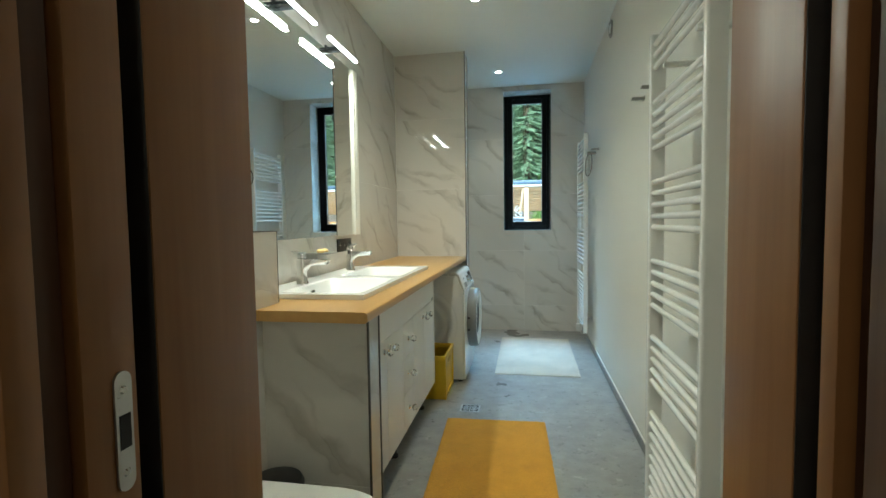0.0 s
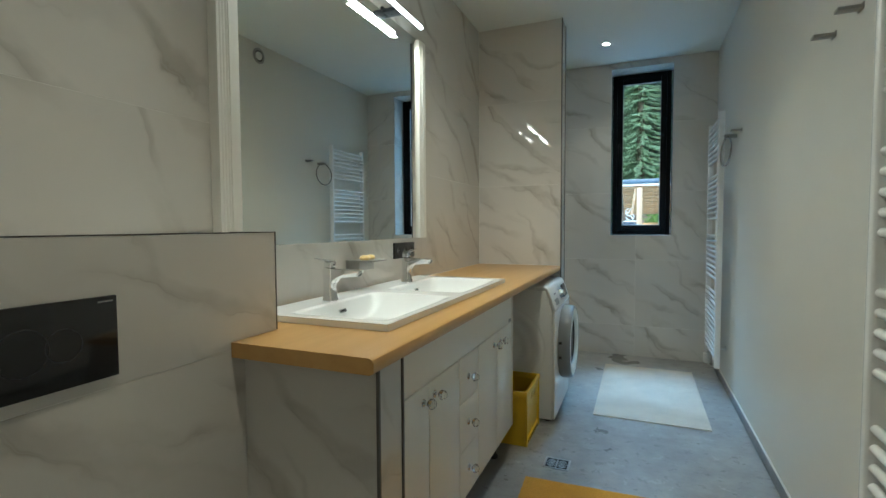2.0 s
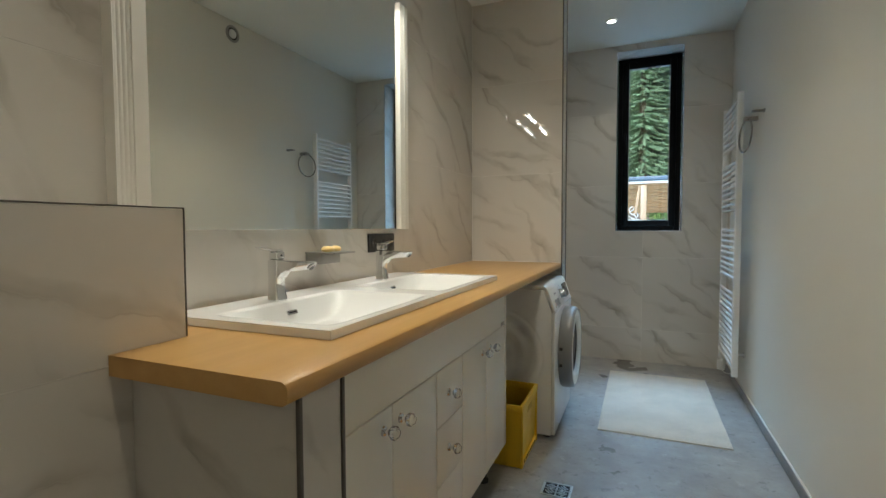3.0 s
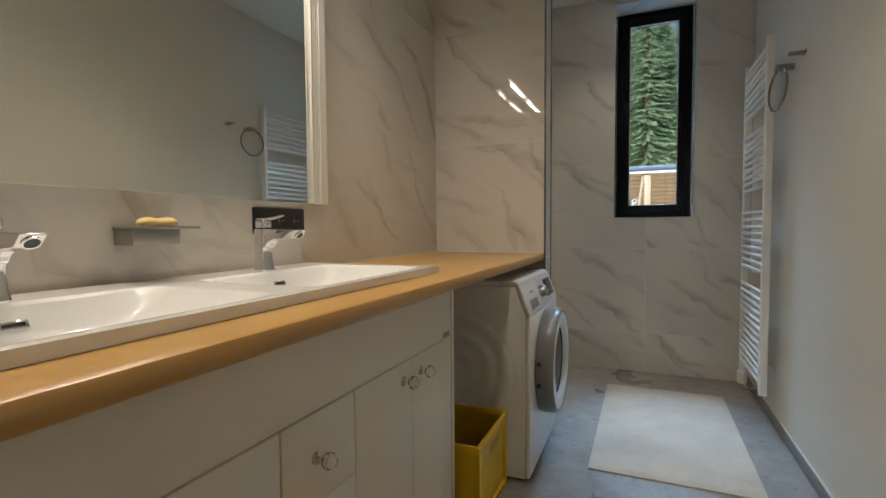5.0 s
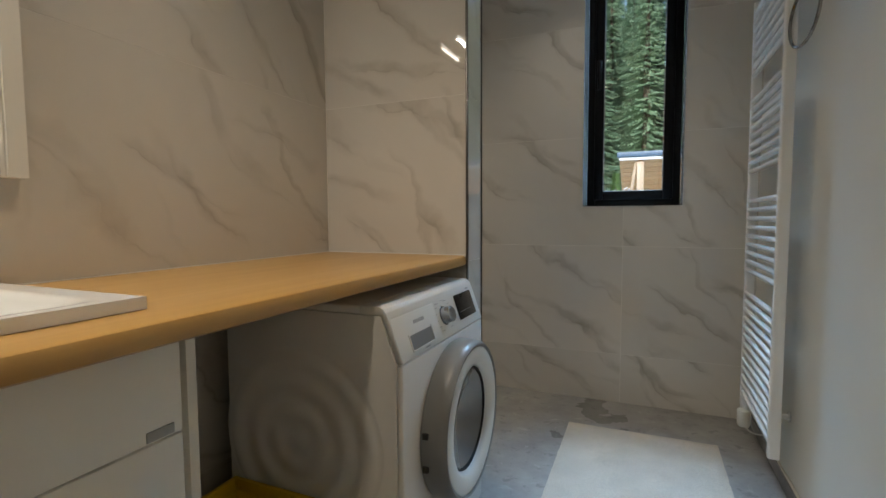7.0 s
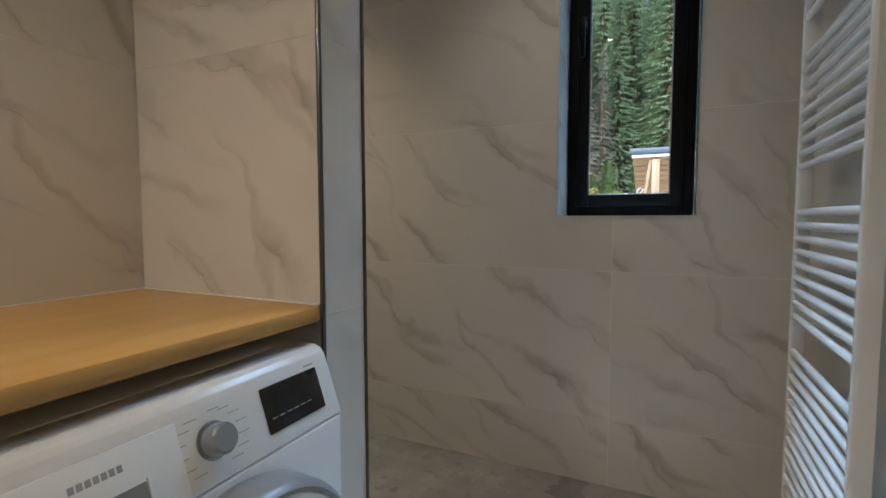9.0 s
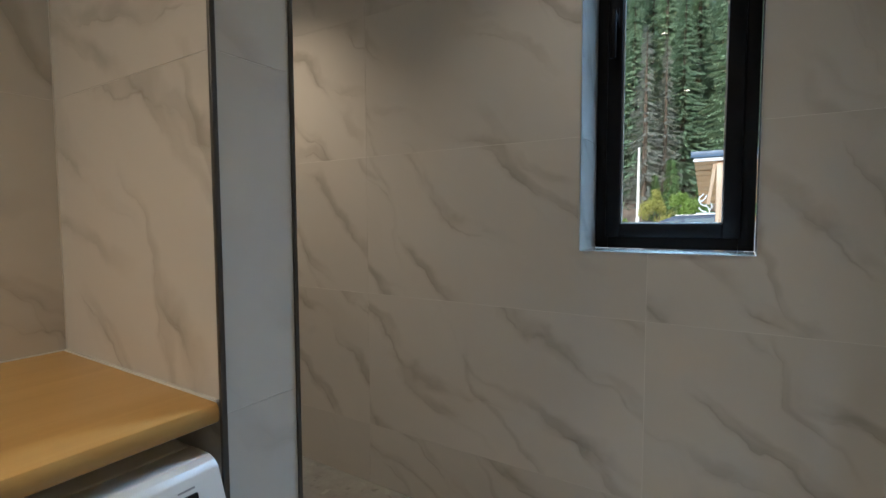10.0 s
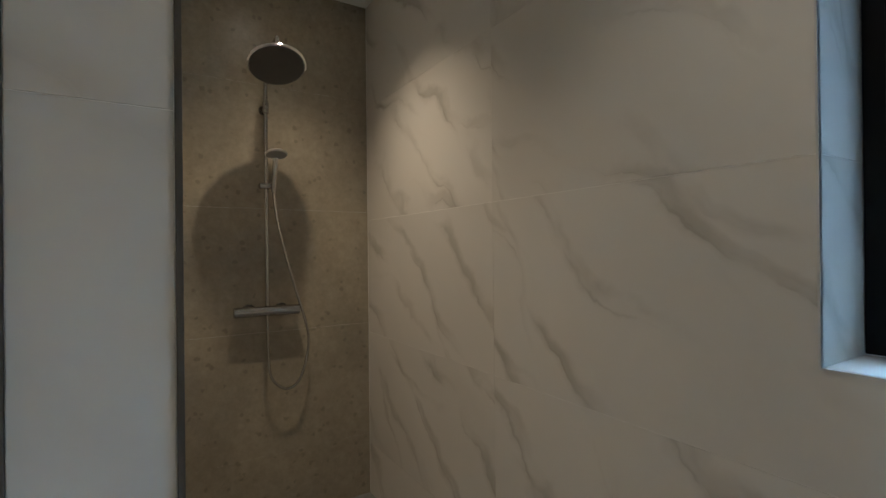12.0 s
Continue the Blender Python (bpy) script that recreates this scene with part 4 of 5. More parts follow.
crate = thing("storage_crate", ko, "open yellow plastic storage crate beside the washing machine", "crate")
kx, ky, kh, kt = 0.227, 0.178, 0.300, 0.006


def crate_shell():
    bm = bmesh.new()
    tp = 0.014
    for lo, hi in (((-kx + tp, -ky + tp, 0.0), (kx - tp, ky - tp, 0.008)),):
        cube(bm, lo, hi, 0.001)
    def slant(p, q):
        """A wall with a small outward lean from the bottom points p to the top points q."""
        v = [bm.verts.new(c) for c in p + q]
        for f in ((0, 1, 2, 3), (7, 6, 5, 4), (0, 4, 5, 1), (1, 5, 6, 2), (2, 6, 7, 3), (3, 7, 4, 0)):
            bm.faces.new([v[i] for i in f])
    for sy in (-1, 1):
        slant([(-kx + tp, sy * (ky - tp), 0), (kx - tp, sy * (ky - tp), 0), (kx - tp, sy * (ky - tp - kt), 0), (-kx + tp, sy * (ky - tp - kt), 0)],
              [(-kx + 0.004, sy * (ky - 0.004), kh - 0.03), (kx - 0.004, sy * (ky - 0.004), kh - 0.03), (kx - 0.004, sy * (ky - 0.004 - kt), kh - 0.03), (-kx + 0.004, sy * (ky - 0.004 - kt), kh - 0.03)])
    for sx in (-1, 1):
        slant([(sx * (kx - tp), -ky + tp, 0), (sx * (kx - tp), ky - tp, 0), (sx * (kx - tp - kt), ky - tp, 0), (sx * (kx - tp - kt), -ky + tp, 0)],
              [(sx * (kx - 0.004), -ky + 0.004, kh - 0.03), (sx * (kx - 0.004), ky - 0.004, kh - 0.03), (sx * (kx - 0.004 - kt), ky - 0.004, kh - 0.03), (sx * (kx - 0.004 - kt), -ky + 0.004, kh - 0.03)])
    bmesh.ops.recalc_face_normals(bm, faces=bm.faces)
    return bm


part("shell", crate_shell(), YELLOW, crate)
part("rim", boxes(((-kx, -ky, kh - 0.032), (kx, -ky + 0.014, kh)), ((-kx, ky - 0.014, kh - 0.032), (kx, ky, kh)), ((-kx, -ky + 0.014, kh - 0.032), (-kx + 0.014, ky - 0.014, kh)), ((kx - 0.014, -ky + 0.014, kh - 0.032), (kx, ky - 0.014, kh)), bevel=0.003), YELLOW, crate)
# Recess shade painted as a darker yellow plate on the crate wall.
part("handle_recess", boxes(((kx - 0.006, -0.05, kh - 0.075), (kx - 0.0045, 0.05, kh - 0.045)), bevel=0.0005), plain("yellow_shadowed_plastic", (0.55, 0.34, 0.01), 0.5), crate)
for y in (-ky + 0.020, ky - 0.020):
    part("corner_rib", boxes(((kx - 0.012, y - 0.008, 0.0), (kx - 0.001, y + 0.008, kh - 0.033)), bevel=0.002), YELLOW, crate)
part("base_rail", boxes(((kx - 0.014, -ky + 0.008, 0.0), (kx - 0.004, ky - 0.008, 0.030)), bevel=0.002), YELLOW, crate)
# Raised black marks paint the dark of the drain openings.
for k in range(8):
    part("drain_slot", boxes(((kx - 0.0045, -0.12 + 0.032 * k, 0.008), (kx - 0.0035, -0.104 + 0.032 * k, 0.020))), NEAR_BLACK, crate, smooth=False)
cloth = bmesh.new()
n = 14
gridv = [[cloth.verts.new((-0.17 + 0.34 * i / n, -0.12 + 0.24 * j / n, 0.075 + 0.030 * noise.noise(Vector((i * 0.4, j * 0.4, 3))))) for j in range(n + 1)] for i in range(n + 1)]
for i in range(n):
    for j in range(n):
        cloth.faces.new((gridv[i][j], gridv[i + 1][j], gridv[i + 1][j + 1], gridv[i][j + 1]))
ext = bmesh.ops.extrude_face_region(cloth, geom=cloth.faces[:])
for v in [g for g in ext["geom"] if isinstance(g, bmesh.types.BMVert)]:
    v.co.z = 0.0085
bmesh.ops.recalc_face_normals(cloth, faces=cloth.faces)
cl = link("folded_cloth", cloth, woven("dark_cloth", (0.06, 0.05, 0.045), (0.03, 0.03, 0.03)), label="dark folded cloth lying in the yellow crate", at=ko)
cl["category"] = "cloth"


# ---- mats ----
def mat_mesh(w, d, h, seed, fringe=0.0):
    bm = bmesh.new()
    nx_, ny_ = 36, 56
    vs = []
    for i in range(nx_ + 1):
        row = []
        for j in range(ny_ + 1):
            u, v = i / nx_, j / ny_
            x, y = (u - 0.5) * w, (v - 0.5) * d
            wob = 0.004 * noise.noise(Vector((u * 5, v * 7, seed)))
            if i in (0, nx_):
                x += 0.003 * noise.noise(Vector((v * 30, seed, 1)))
            if j in (0, ny_):
                y += 0.003 * noise.noise(Vector((u * 25, seed, 2)))
            ed = min(i, nx_ - i, j, ny_ - j)
            z = h * (0.55 if ed == 0 else 1.0) + wob * 0.4
            row.append(bm.verts.new((x, y, z)))
        vs.append(row)
    for i in range(nx_):
        for j in range(ny_):
            bm.faces.new((vs[i][j], vs[i + 1][j], vs[i + 1][j + 1], vs[i][j + 1]))
    rim_ = [vs[0][j] for j in range(ny_ + 1)] + [vs[i][ny_] for i in range(1, nx_ + 1)] + [vs[nx_][j] for j in range(ny_ - 1, -1, -1)] + [vs[i][0] for i in range(nx_ - 1, 0, -1)]
    lo_ = [bm.verts.new((v.co.x, v.co.y, 0.0)) for v in rim_]
    for k in range(len(rim_)):
        bm.faces.new((rim_[k], rim_[(k + 1) % len(rim_)], lo_[(k + 1) % len(rim_)], lo_[k]))
    bm.faces.new(lo_)
    bmesh.ops.recalc_face_normals(bm, faces=bm.faces)
    return bm


white_mat = link("bath_mat", mat_mesh(0.655, 1.172, 0.012, 1), CREAM, label="off-white cotton bath mat lying flat on the concrete floor", at=(0.040, 4.222, 0))
white_mat["category"] = "bath mat"
orange_mat = link("bath_mat", mat_mesh(0.580, 0.98, 0.014, 2), ORANGE, label="worn orange-yellow cotton bath mat on the concrete floor", at=(-0.204, 2.268, 0))
orange_mat["category"] = "bath mat"
orange_mat.rotation_euler = (0, 0, radians(2.2))

# floor drain
fd = thing("floor_drain", (-0.398, 2.932, 0), "square steel floor drain with a slotted grate", "drain")
part("drain_frame", boxes(((-0.062, -0.055, 0), (0.062, -0.046, 0.003)), ((-0.062, 0.046, 0), (0.062, 0.055, 0.003)), ((-0.062, -0.046, 0), (-0.052, 0.046, 0.003)), ((0.052, -0.046, 0), (0.062, 0.046, 0.003)), bevel=0.0006), STEEL, fd)
# Black sheet on the floor paints the shade under the grate.
part("drain_well", boxes(((-0.052, -0.046, 0.0002), (0.052, 0.046, 0.0008))), NEAR_BLACK, fd, smooth=False)
bm = bmesh.new()
for sx in (-1, 1):
    for sy in (-1, 1):
        for k in range(3):
            d = 0.012 + 0.012 * k
            b0 = bmesh.new()
            cube(b0, (-0.016, -0.0032, 0.0009), (0.016, 0.0032, 0.0028))
            b0.transform(Matrix.Translation((sx * (0.008 + d * 0.72), sy * (0.006 + d * 0.62), 0)) @ pose(0, 0, 0, 0, 0, 45 * (-sx * sy)))
            me_ = bpy.data.meshes.new("tmp")
            b0.to_mesh(me_)
            bm.from_mesh(me_)
            bpy.data.meshes.remove(me_)
            b0.free()
cube(bm, (-0.052, -0.003, 0.0009), (0.052, 0.003, 0.0029))
cube(bm, (-0.003, -0.046, 0.0009), (0.003, 0.046, 0.0029))
part("drain_grate", bm, STEEL, fd)

# ---- shower ----
sx = -2.33
sh = thing("shower_set", (sx, 4.645, 0), "chrome thermostatic shower set with a round rain head and hand shower", "shower")
part("riser_pipe", tube(smooth_path([(0.060, 0, 1.06), (0.060, 0, 1.5), (0.060, 0, 2.10), (0.075, 0, 2.185), (0.14, 0, 2.235), (0.28, 0, 2.238), (0.330, -0.005, 2.222), (0.330, -0.009, 2.140)], 6), 0.009, 12), SHOWERCHROME, sh)
head_m = Matrix.Translation((0.34, -0.009, 2.106)) @ pose(0, 0, 0, 0, -23, 0)
head = part("rain_head", lathe([(0, 0.030), (0.018, 0.028), (0.024, 0.014), (0.114, 0.009), (0.121, 0.004), (0.121, -0.001), (0.114, -0.004), (0.112, 0.002), (0, 0.002)], head_m, 48), CHROME, sh, "round steel rain shower head")
part("nozzle_plate", lathe([(0.1115, 0.0015), (0.110, -0.0045), (0, -0.005)], head_m, 40), HEADDARK, head, "dark grey nozzle plate")
part("wall_clamp", rods(((0.0008, 0, 2.00), (0.075, 0, 2.00), 0.008), ((0.0008, 0, 2.00), (0.008, 0, 2.00), 0.022), ((0.060, 0, 1.975), (0.060, 0, 2.025), 0.014)), SHOWERCHROME, sh)
valve = part("mixer_valve", rods(((0.060, -0.148, 1.035), (0.060, 0.148, 1.035), 0.024)), SHOWERCHROME, sh, "chrome thermostatic mixer bar")
for y in (-0.075, 0.075):
    part("wall_union", rods(((0.0008, y, 1.035), (0.060, y, 1.035), 0.014), ((0.0008, y, 1.035), (0.010, y, 1.035), 0.032)), SHOWERCHROME, valve)
part("slider", boxes(((0.040, -0.035, 1.615), (0.085, 0.035, 1.640)), bevel=0.006), SHOWERCHROME, sh)
part("hand_shower", lathe([(0, 0.014), (0.040, 0.012), (0.050, 0.004), (0.046, -0.004), (0, -0.004)], Matrix.Translation((0.135, 0.030, 1.768)) @ pose(0, 0, 0, 0, -16, 0), 32), PALE_TRIM, sh, "round chrome hand shower")
part("hand_grip", rods(((0.075, 0.030, 1.60), (0.122, 0.030, 1.755), 0.012)), SHOWERCHROME, sh)
part("hose", tube(smooth_path([(0.072, 0.030, 1.60), (0.070, 0.050, 1.45), (0.068, 0.110, 1.20), (0.070, 0.175, 0.98), (0.070, 0.190, 0.85), (0.070, 0.150, 0.70), (0.070, 0.085, 0.655), (0.066, 0.018, 0.71), (0.062, 0.002, 0.82), (0.060, 0.0, 1.015)], 8), 0.0065, 8), SHOWERCHROME, sh, "steel spiral hose")
sd = thing("shower_drain", (-2.235, 4.85, 0), "narrow steel channel drain beside the shower wall", "drain")
part("channel_frame", boxes(((-0.035, -0.26, 0), (0.035, 0.26, 0.003)), bevel=0.0006), STEEL, sd)
# Black sheet on the frame paints the shade of the open slot.
part("channel_slot", boxes(((-0.020, -0.245, 0.0031), (0.020, 0.245, 0.0036))), NEAR_BLACK, sd, smooth=False)

# ---- outdoors ----
GZ = -0.27
bm = bmesh.new()
n = 60
rows_ = []
for j in range(n + 1):
    y = 5.55 + (j / n) ** 2.2 * 900
    row = []
    for i in range(n + 1):
        u = (i / n - 0.5) * 2
        x = math.copysign(abs(u) ** 1.8, u) * (40 + y * 0.9)
        rise = max(0.0, y - 50)
        z = GZ + min(rise * 0.48, 70 + rise * 0.02) + (0.5 * noise.noise(Vector((x * 0.12, y * 0.12, 0))) if y > 50 else 0)
        row.append(bm.verts.new((x, y, z)))
    rows_.append(row)
for j in range(n):
    for i in range(n):
        bm.faces.new((rows_[j][i], rows_[j][i + 1], rows_[j + 1][i + 1], rows_[j + 1][i]))
link("ground", bm, EARTH, kind="structure")
link("road", boxes(((-30, 6.0, GZ - 0.03), (30, 29.0, GZ + 0.02))), GRAVEL, kind="structure", smooth=False)
link("ground_grass", boxes(((-40, 29.0, GZ - 0.03), (30, 34.5, GZ + 0.05))), GRASS, kind="structure", smooth=False)
link("pavement", boxes(((-40, 34.5, GZ - 0.03), (30, 47, GZ + 0.03))), GRAVEL, kind="structure", smooth=False)


def spruce_mesh(seed, h, r0, bare=False, count=34, per=11):
    rnd = random.Random(seed)
    verts, faces = [], []
    for lv in range(count):
        f = lv / (count - 1)
        reach = r0 * (1 - f) ** 0.85 * rnd.uniform(0.78, 1.12) + 0.12
        for k in range(per):
            a = rnd.uniform(0, math.tau)
            length = reach * rnd.uniform(0.6, 1.12)
            droop = rnd.uniform(0.25, 0.65)
            z = h * (0.08 + 0.90 * f) + rnd.uniform(-1.2, 1.2) * h / count * 1.8
            n_ = max(3, int(length / 0.15))
            dx, dy = math.cos(a), math.sin(a)
            for q in range(n_):
                u0 = (q + rnd.uniform(0.2, 0.8)) / n_
                px, pz = length * u0, z - droop * length * u0 + 0.10 * length * u0 ** 3
                w = (0.05 if bare else 0.085) * rnd.uniform(0.7, 1.3)
                for side in (-1, 1):
                    ln = (0.24 + 0.30 * (1 - u0)) * rnd.uniform(0.7, 1.3)
                    aa = a + side * rnd.uniform(0.35, 0.95)
                    ex, ey = math.cos(aa), math.sin(aa)
                    bx, by = dx * px, dy * px
                    fall = rnd.uniform(0.05, 0.30)
                    b_ = len(verts)
                    verts += [(bx, by, pz + 0.03), (bx + ex * ln * 0.5 - ey * w * 0.5, by + ey * ln * 0.5 + ex * w * 0.5, pz - fall * 0.35), (bx + ex * ln, by + ey * ln, pz - fall), (bx + ex * ln * 0.5 + ey * w * 0.5, by + ey * ln * 0.5 - ex * w * 0.5, pz - fall * 0.65)]
                    faces.append((b_, b_ + 1, b_ + 2, b_ + 3))
    me = bpy.data.meshes.new("crown")
    me.from_pydata(verts, [], faces)
    return me


def make_tree(name, seed, h, r0, m, label, bare=False, count=34, per=11):
    ob = thing(name, (0, 0, 0), label, "tree", "spruces on the hillside")
    part("trunk", lathe([(0, -0.5), (h * 0.017, -0.5), (h * 0.012, h * 0.5), (0.02, h * 0.99), (0, h)], None, 8), BARK, ob)
    me = spruce_mesh(seed, h, r0, bare, count, per)
    me.materials.append(m)
    crown = new("crown", me)
    crown.parent = ob
    return ob


protos = [make_tree("spruce_tree", 5 + k, h, r, NEEDLES, "tall dark green spruce with drooping branches on the hillside", False, 56, 18) for k, (h, r) in enumerate(((23, 3.6), (27, 4.0), (20, 3.2)))]
small = make_tree("spruce_tree", 21, 6.5, 1.7, foliage("young_spruce_needles", (0.09, 0.18, 0.07), (0.18, 0.30, 0.11)), "young bright green spruce in front of the forest", False, 24, 11)
dead = make_tree("bare_spruce_tree", 31, 18, 2.7, GREYNEEDLES, "grey bare spruce with thin twigs among the green ones", True, 36, 10)


def slope(y):
    return GZ + max(0.0, y - 50) * 0.48


rt = random.Random(12)
spots = []
for j, y in enumerate((57, 62, 68, 75, 84, 95, 108)):
    half_l, half_r = 0.26 * y + 2, 0.42 * y + 2
    step = 4.1 + 0.35 * j
    x = -half_l + (j % 2) * step * 0.5
    while x < half_r:
        spots.append((x + rt.uniform(-0.9, 0.9), y + rt.uniform(-1.5, 1.5)))
        x += step
placed = 0
for k, (x, y) in enumerate(spots):
    p = protos[k % 3]
    sc = rt.uniform(0.85, 1.2)
    m = Matrix.Translation((x, y, slope(y))) @ pose(0, 0, 0, 0, 0, rt.uniform(0, 360))
    if placed < 3:
        t_ = protos[placed]
        t_.scale = (sc, sc, sc)
        t_.matrix_basis = m @ Matrix.Diagonal((sc, sc, sc, 1))
    else:
        t_ = copy_thing(p, m)
        t_.scale = (sc, sc, sc * rt.uniform(0.9, 1.15))
    placed += 1
small.location = (-4.9, 49, slope(49))
for x, y, sc in ((-2.6, 50.5, 0.8), (-6.6, 52, 0.7), (1.5, 51, 0.9), (5.0, 51, 1.0), (9, 52, 0.9)):
    t_ = copy_thing(small, Matrix.Translation((x, y, slope(y))))
    t_.scale = (sc, sc, sc)
dead.location = (-7.8, 53.5, slope(53.5))
t_ = copy_thing(dead, Matrix.Translation((-6.2, 55, slope(55))))
t_.scale = (0.85, 0.85, 0.9)


def bush(name, at, r, h, m, seed, label, count=1500):
    ob = thing(name, at, label, "bush")
    rnd = random.Random(seed)
    lobes = []
    for k in range(13):
        a, q, zz = k * 2.4 + rnd.uniform(-0.4, 0.4), rnd.uniform(0.1, 0.85), rnd.uniform(0.12, 0.92)
        size = r * rnd.uniform(0.26, 0.5) * (1.15 - 0.45 * zz)
        lobes.append((Vector((r * q * (1.1 - 0.5 * zz) * math.cos(a), r * q * (1.1 - 0.5 * zz) * math.sin(a), zz * h)), size))
    verts, faces = [], []
    for k in range(count):
        c0, size = lobes[k % len(lobes)]
        out = Vector((rnd.gauss(0, 1), rnd.gauss(0, 1), rnd.gauss(0, 0.8))).normalized()
        c = c0 + out * size * rnd.random() ** 0.4 * (1 + 0.35 * noise.noise(out * 2.5 + Vector((seed, k % len(lobes), 0))))
        c.z = max(0.03, c.z)
        u = Vector((rnd.uniform(-1, 1), rnd.uniform(-1, 1), rnd.uniform(-1, 1))).normalized() * 0.07
        w = u.orthogonal().normalized() * 0.045
        b_ = len(verts)
        verts += [c - u, c + w, c + u, c - w]
        faces.append((b_, b_ + 1, b_ + 2, b_ + 3))
    me = bpy.data.meshes.new("leaves")
    me.from_pydata(verts, [], faces)
    me.materials.append(m)
    lv = new("leaves", me)
    lv.parent = ob
    bm_ = bmesh.new()
    for c0, size in lobes:
        rod(bm_, (c0.x * 0.15, c0.y * 0.15, -0.1), c0, 0.03, 6, 0.01)
    part("stems", bm_, BARK, ob)
    return ob


bush("yellow_bush", (-4.5, 38.0, GZ + 0.03), 1.15, 3.4, YLEAVES, 3, "autumn yellow leafy bush by the fence", 2600)
bush("green_bush", (-2.7, 36.5, GZ + 0.03), 1.25, 3.2, LEAVES, 4, "leafy green bush beside the yellow one", 3500)
bush("green_bush", (-8.6, 46.0, GZ + 0.03), 1.2, 1.6, LEAVES, 6, "low green shrub at the foot of the slope", 800)
bush("green_bush", (1.4, 37.0, GZ + 0.03), 1.5, 3.0, LEAVES, 8, "leafy green bush behind the wooden shelter")
bush("yellow_bush", (5.6, 30.5, GZ + 0.03), 1.6, 3.4, YLEAVES, 9, "yellow green leafy bush on the lawn")

for x, top, y in ((-7.55, 7.55, 49.0), (-10.15, 5.75, 49.0)):
    po = thing("utility_pole", (x, y, slope(49)), "pale concrete utility pole with a small box", "pole", "poles by the slope")
    part("shaft", lathe([(0, 0), (0.17, 0), (0.10, top - slope(49)), (0, top - slope(49))], None, 12), CONCPOLE, po)
    part("junction_box", boxes(((-0.15, -0.26, 1.0), (0.15, -0.16, 1.5)), bevel=0.01), CONCPOLE, po)

fence = thing("metal_fence", (-8.3, 35.5, GZ + 0.03), "dark low metal fence with upright bars", "fence")
part("fence_rails", boxes(((-3.2, -0.02, 0.15), (3.2, 0.02, 0.20)), ((-3.2, -0.02, 0.95), (3.2, 0.02, 1.0))), NEAR_BLACK, fence)
for k in range(33):
    part("bar", boxes(((-3.2 + 0.2 * k - 0.012, -0.012, 0), (-3.2 + 0.2 * k + 0.012, 0.012, 1.1))), NEAR_BLACK, fence, smooth=False)
rc = thing("red_trailer", (-6.9, 37.2, GZ + 0.03), "small red farm trailer parked behind the fence", "trailer")
part("tub", prism([(-1.3, 0.36), (1.25, 0.36), (1.45, 0.78), (-1.5, 0.78)], -0.6, 0.6, "y", 0.04), REDP, rc)
for x in (-0.75, 0.75):
    part("wheel", rods(((x, -0.66, 0.28), (x, -0.50, 0.28), 0.28)), RUBBER, rc)
    part("axle", rods(((x, -0.50, 0.28), (x, 0.6, 0.28), 0.05), ((x, 0, 0.28), (x, 0, 0.45), 0.05)), NEAR_BLACK, rc)

# parked car, its rear towards -x
car = thing("parked_car", (-0.25, 21.0, GZ + 0.02), "dark blue hatchback crossover car parked on pale gravel", "car")
sidep = [(-2.18, 0.42), (-2.20, 0.85), (-2.05, 1.02), (-1.75, 1.38), (-1.35, 1.53), (-0.3, 1.58), (0.35, 1.50), (1.05, 1.08), (1.95, 0.92), (2.15, 0.70), (2.15, 0.38), (1.75, 0.30), (1.66, 0.62), (1.35, 0.74), (1.04, 0.62), (0.95, 0.28), (-0.98, 0.28), (-1.06, 0.62), (-1.36, 0.74), (-1.68, 0.62), (-1.77, 0.32)]
bm = bmesh.new()
left = [bm.verts.new((x, -0.88 + max(0, z - 0.9) * 0.30, z)) for x, z in sidep]
right = [bm.verts.new((x, 0.88 - max(0, z - 0.9) * 0.30, z)) for x, z in sidep]
bm.faces.new(left)
bm.faces.new(right[::-1])
for k in range(len(sidep)):
    bm.faces.new((left[k], right[k], right[(k + 1) % len(sidep)], left[(k + 1) % len(sidep)]))
bmesh.ops.recalc_face_normals(bm, faces=bm.faces)
part("body", bm, CARPAINT, car)


def side_glass(pts):
    bm_ = bmesh.new()
    v = [bm_.verts.new((x, -0.883 + max(0, z - 0.9) * 0.30 - 0.006, z)) for x, z in pts]
    f = bm_.faces.new(v)
    ex_ = bmesh.ops.extrude_face_region(bm_, geom=[f])
    for g in [g for g in ex_["geom"] if isinstance(g, bmesh.types.BMVert)]:
        g.co.y += 0.012
    bmesh.ops.recalc_face_normals(bm_, faces=bm_.faces)
    return bm_


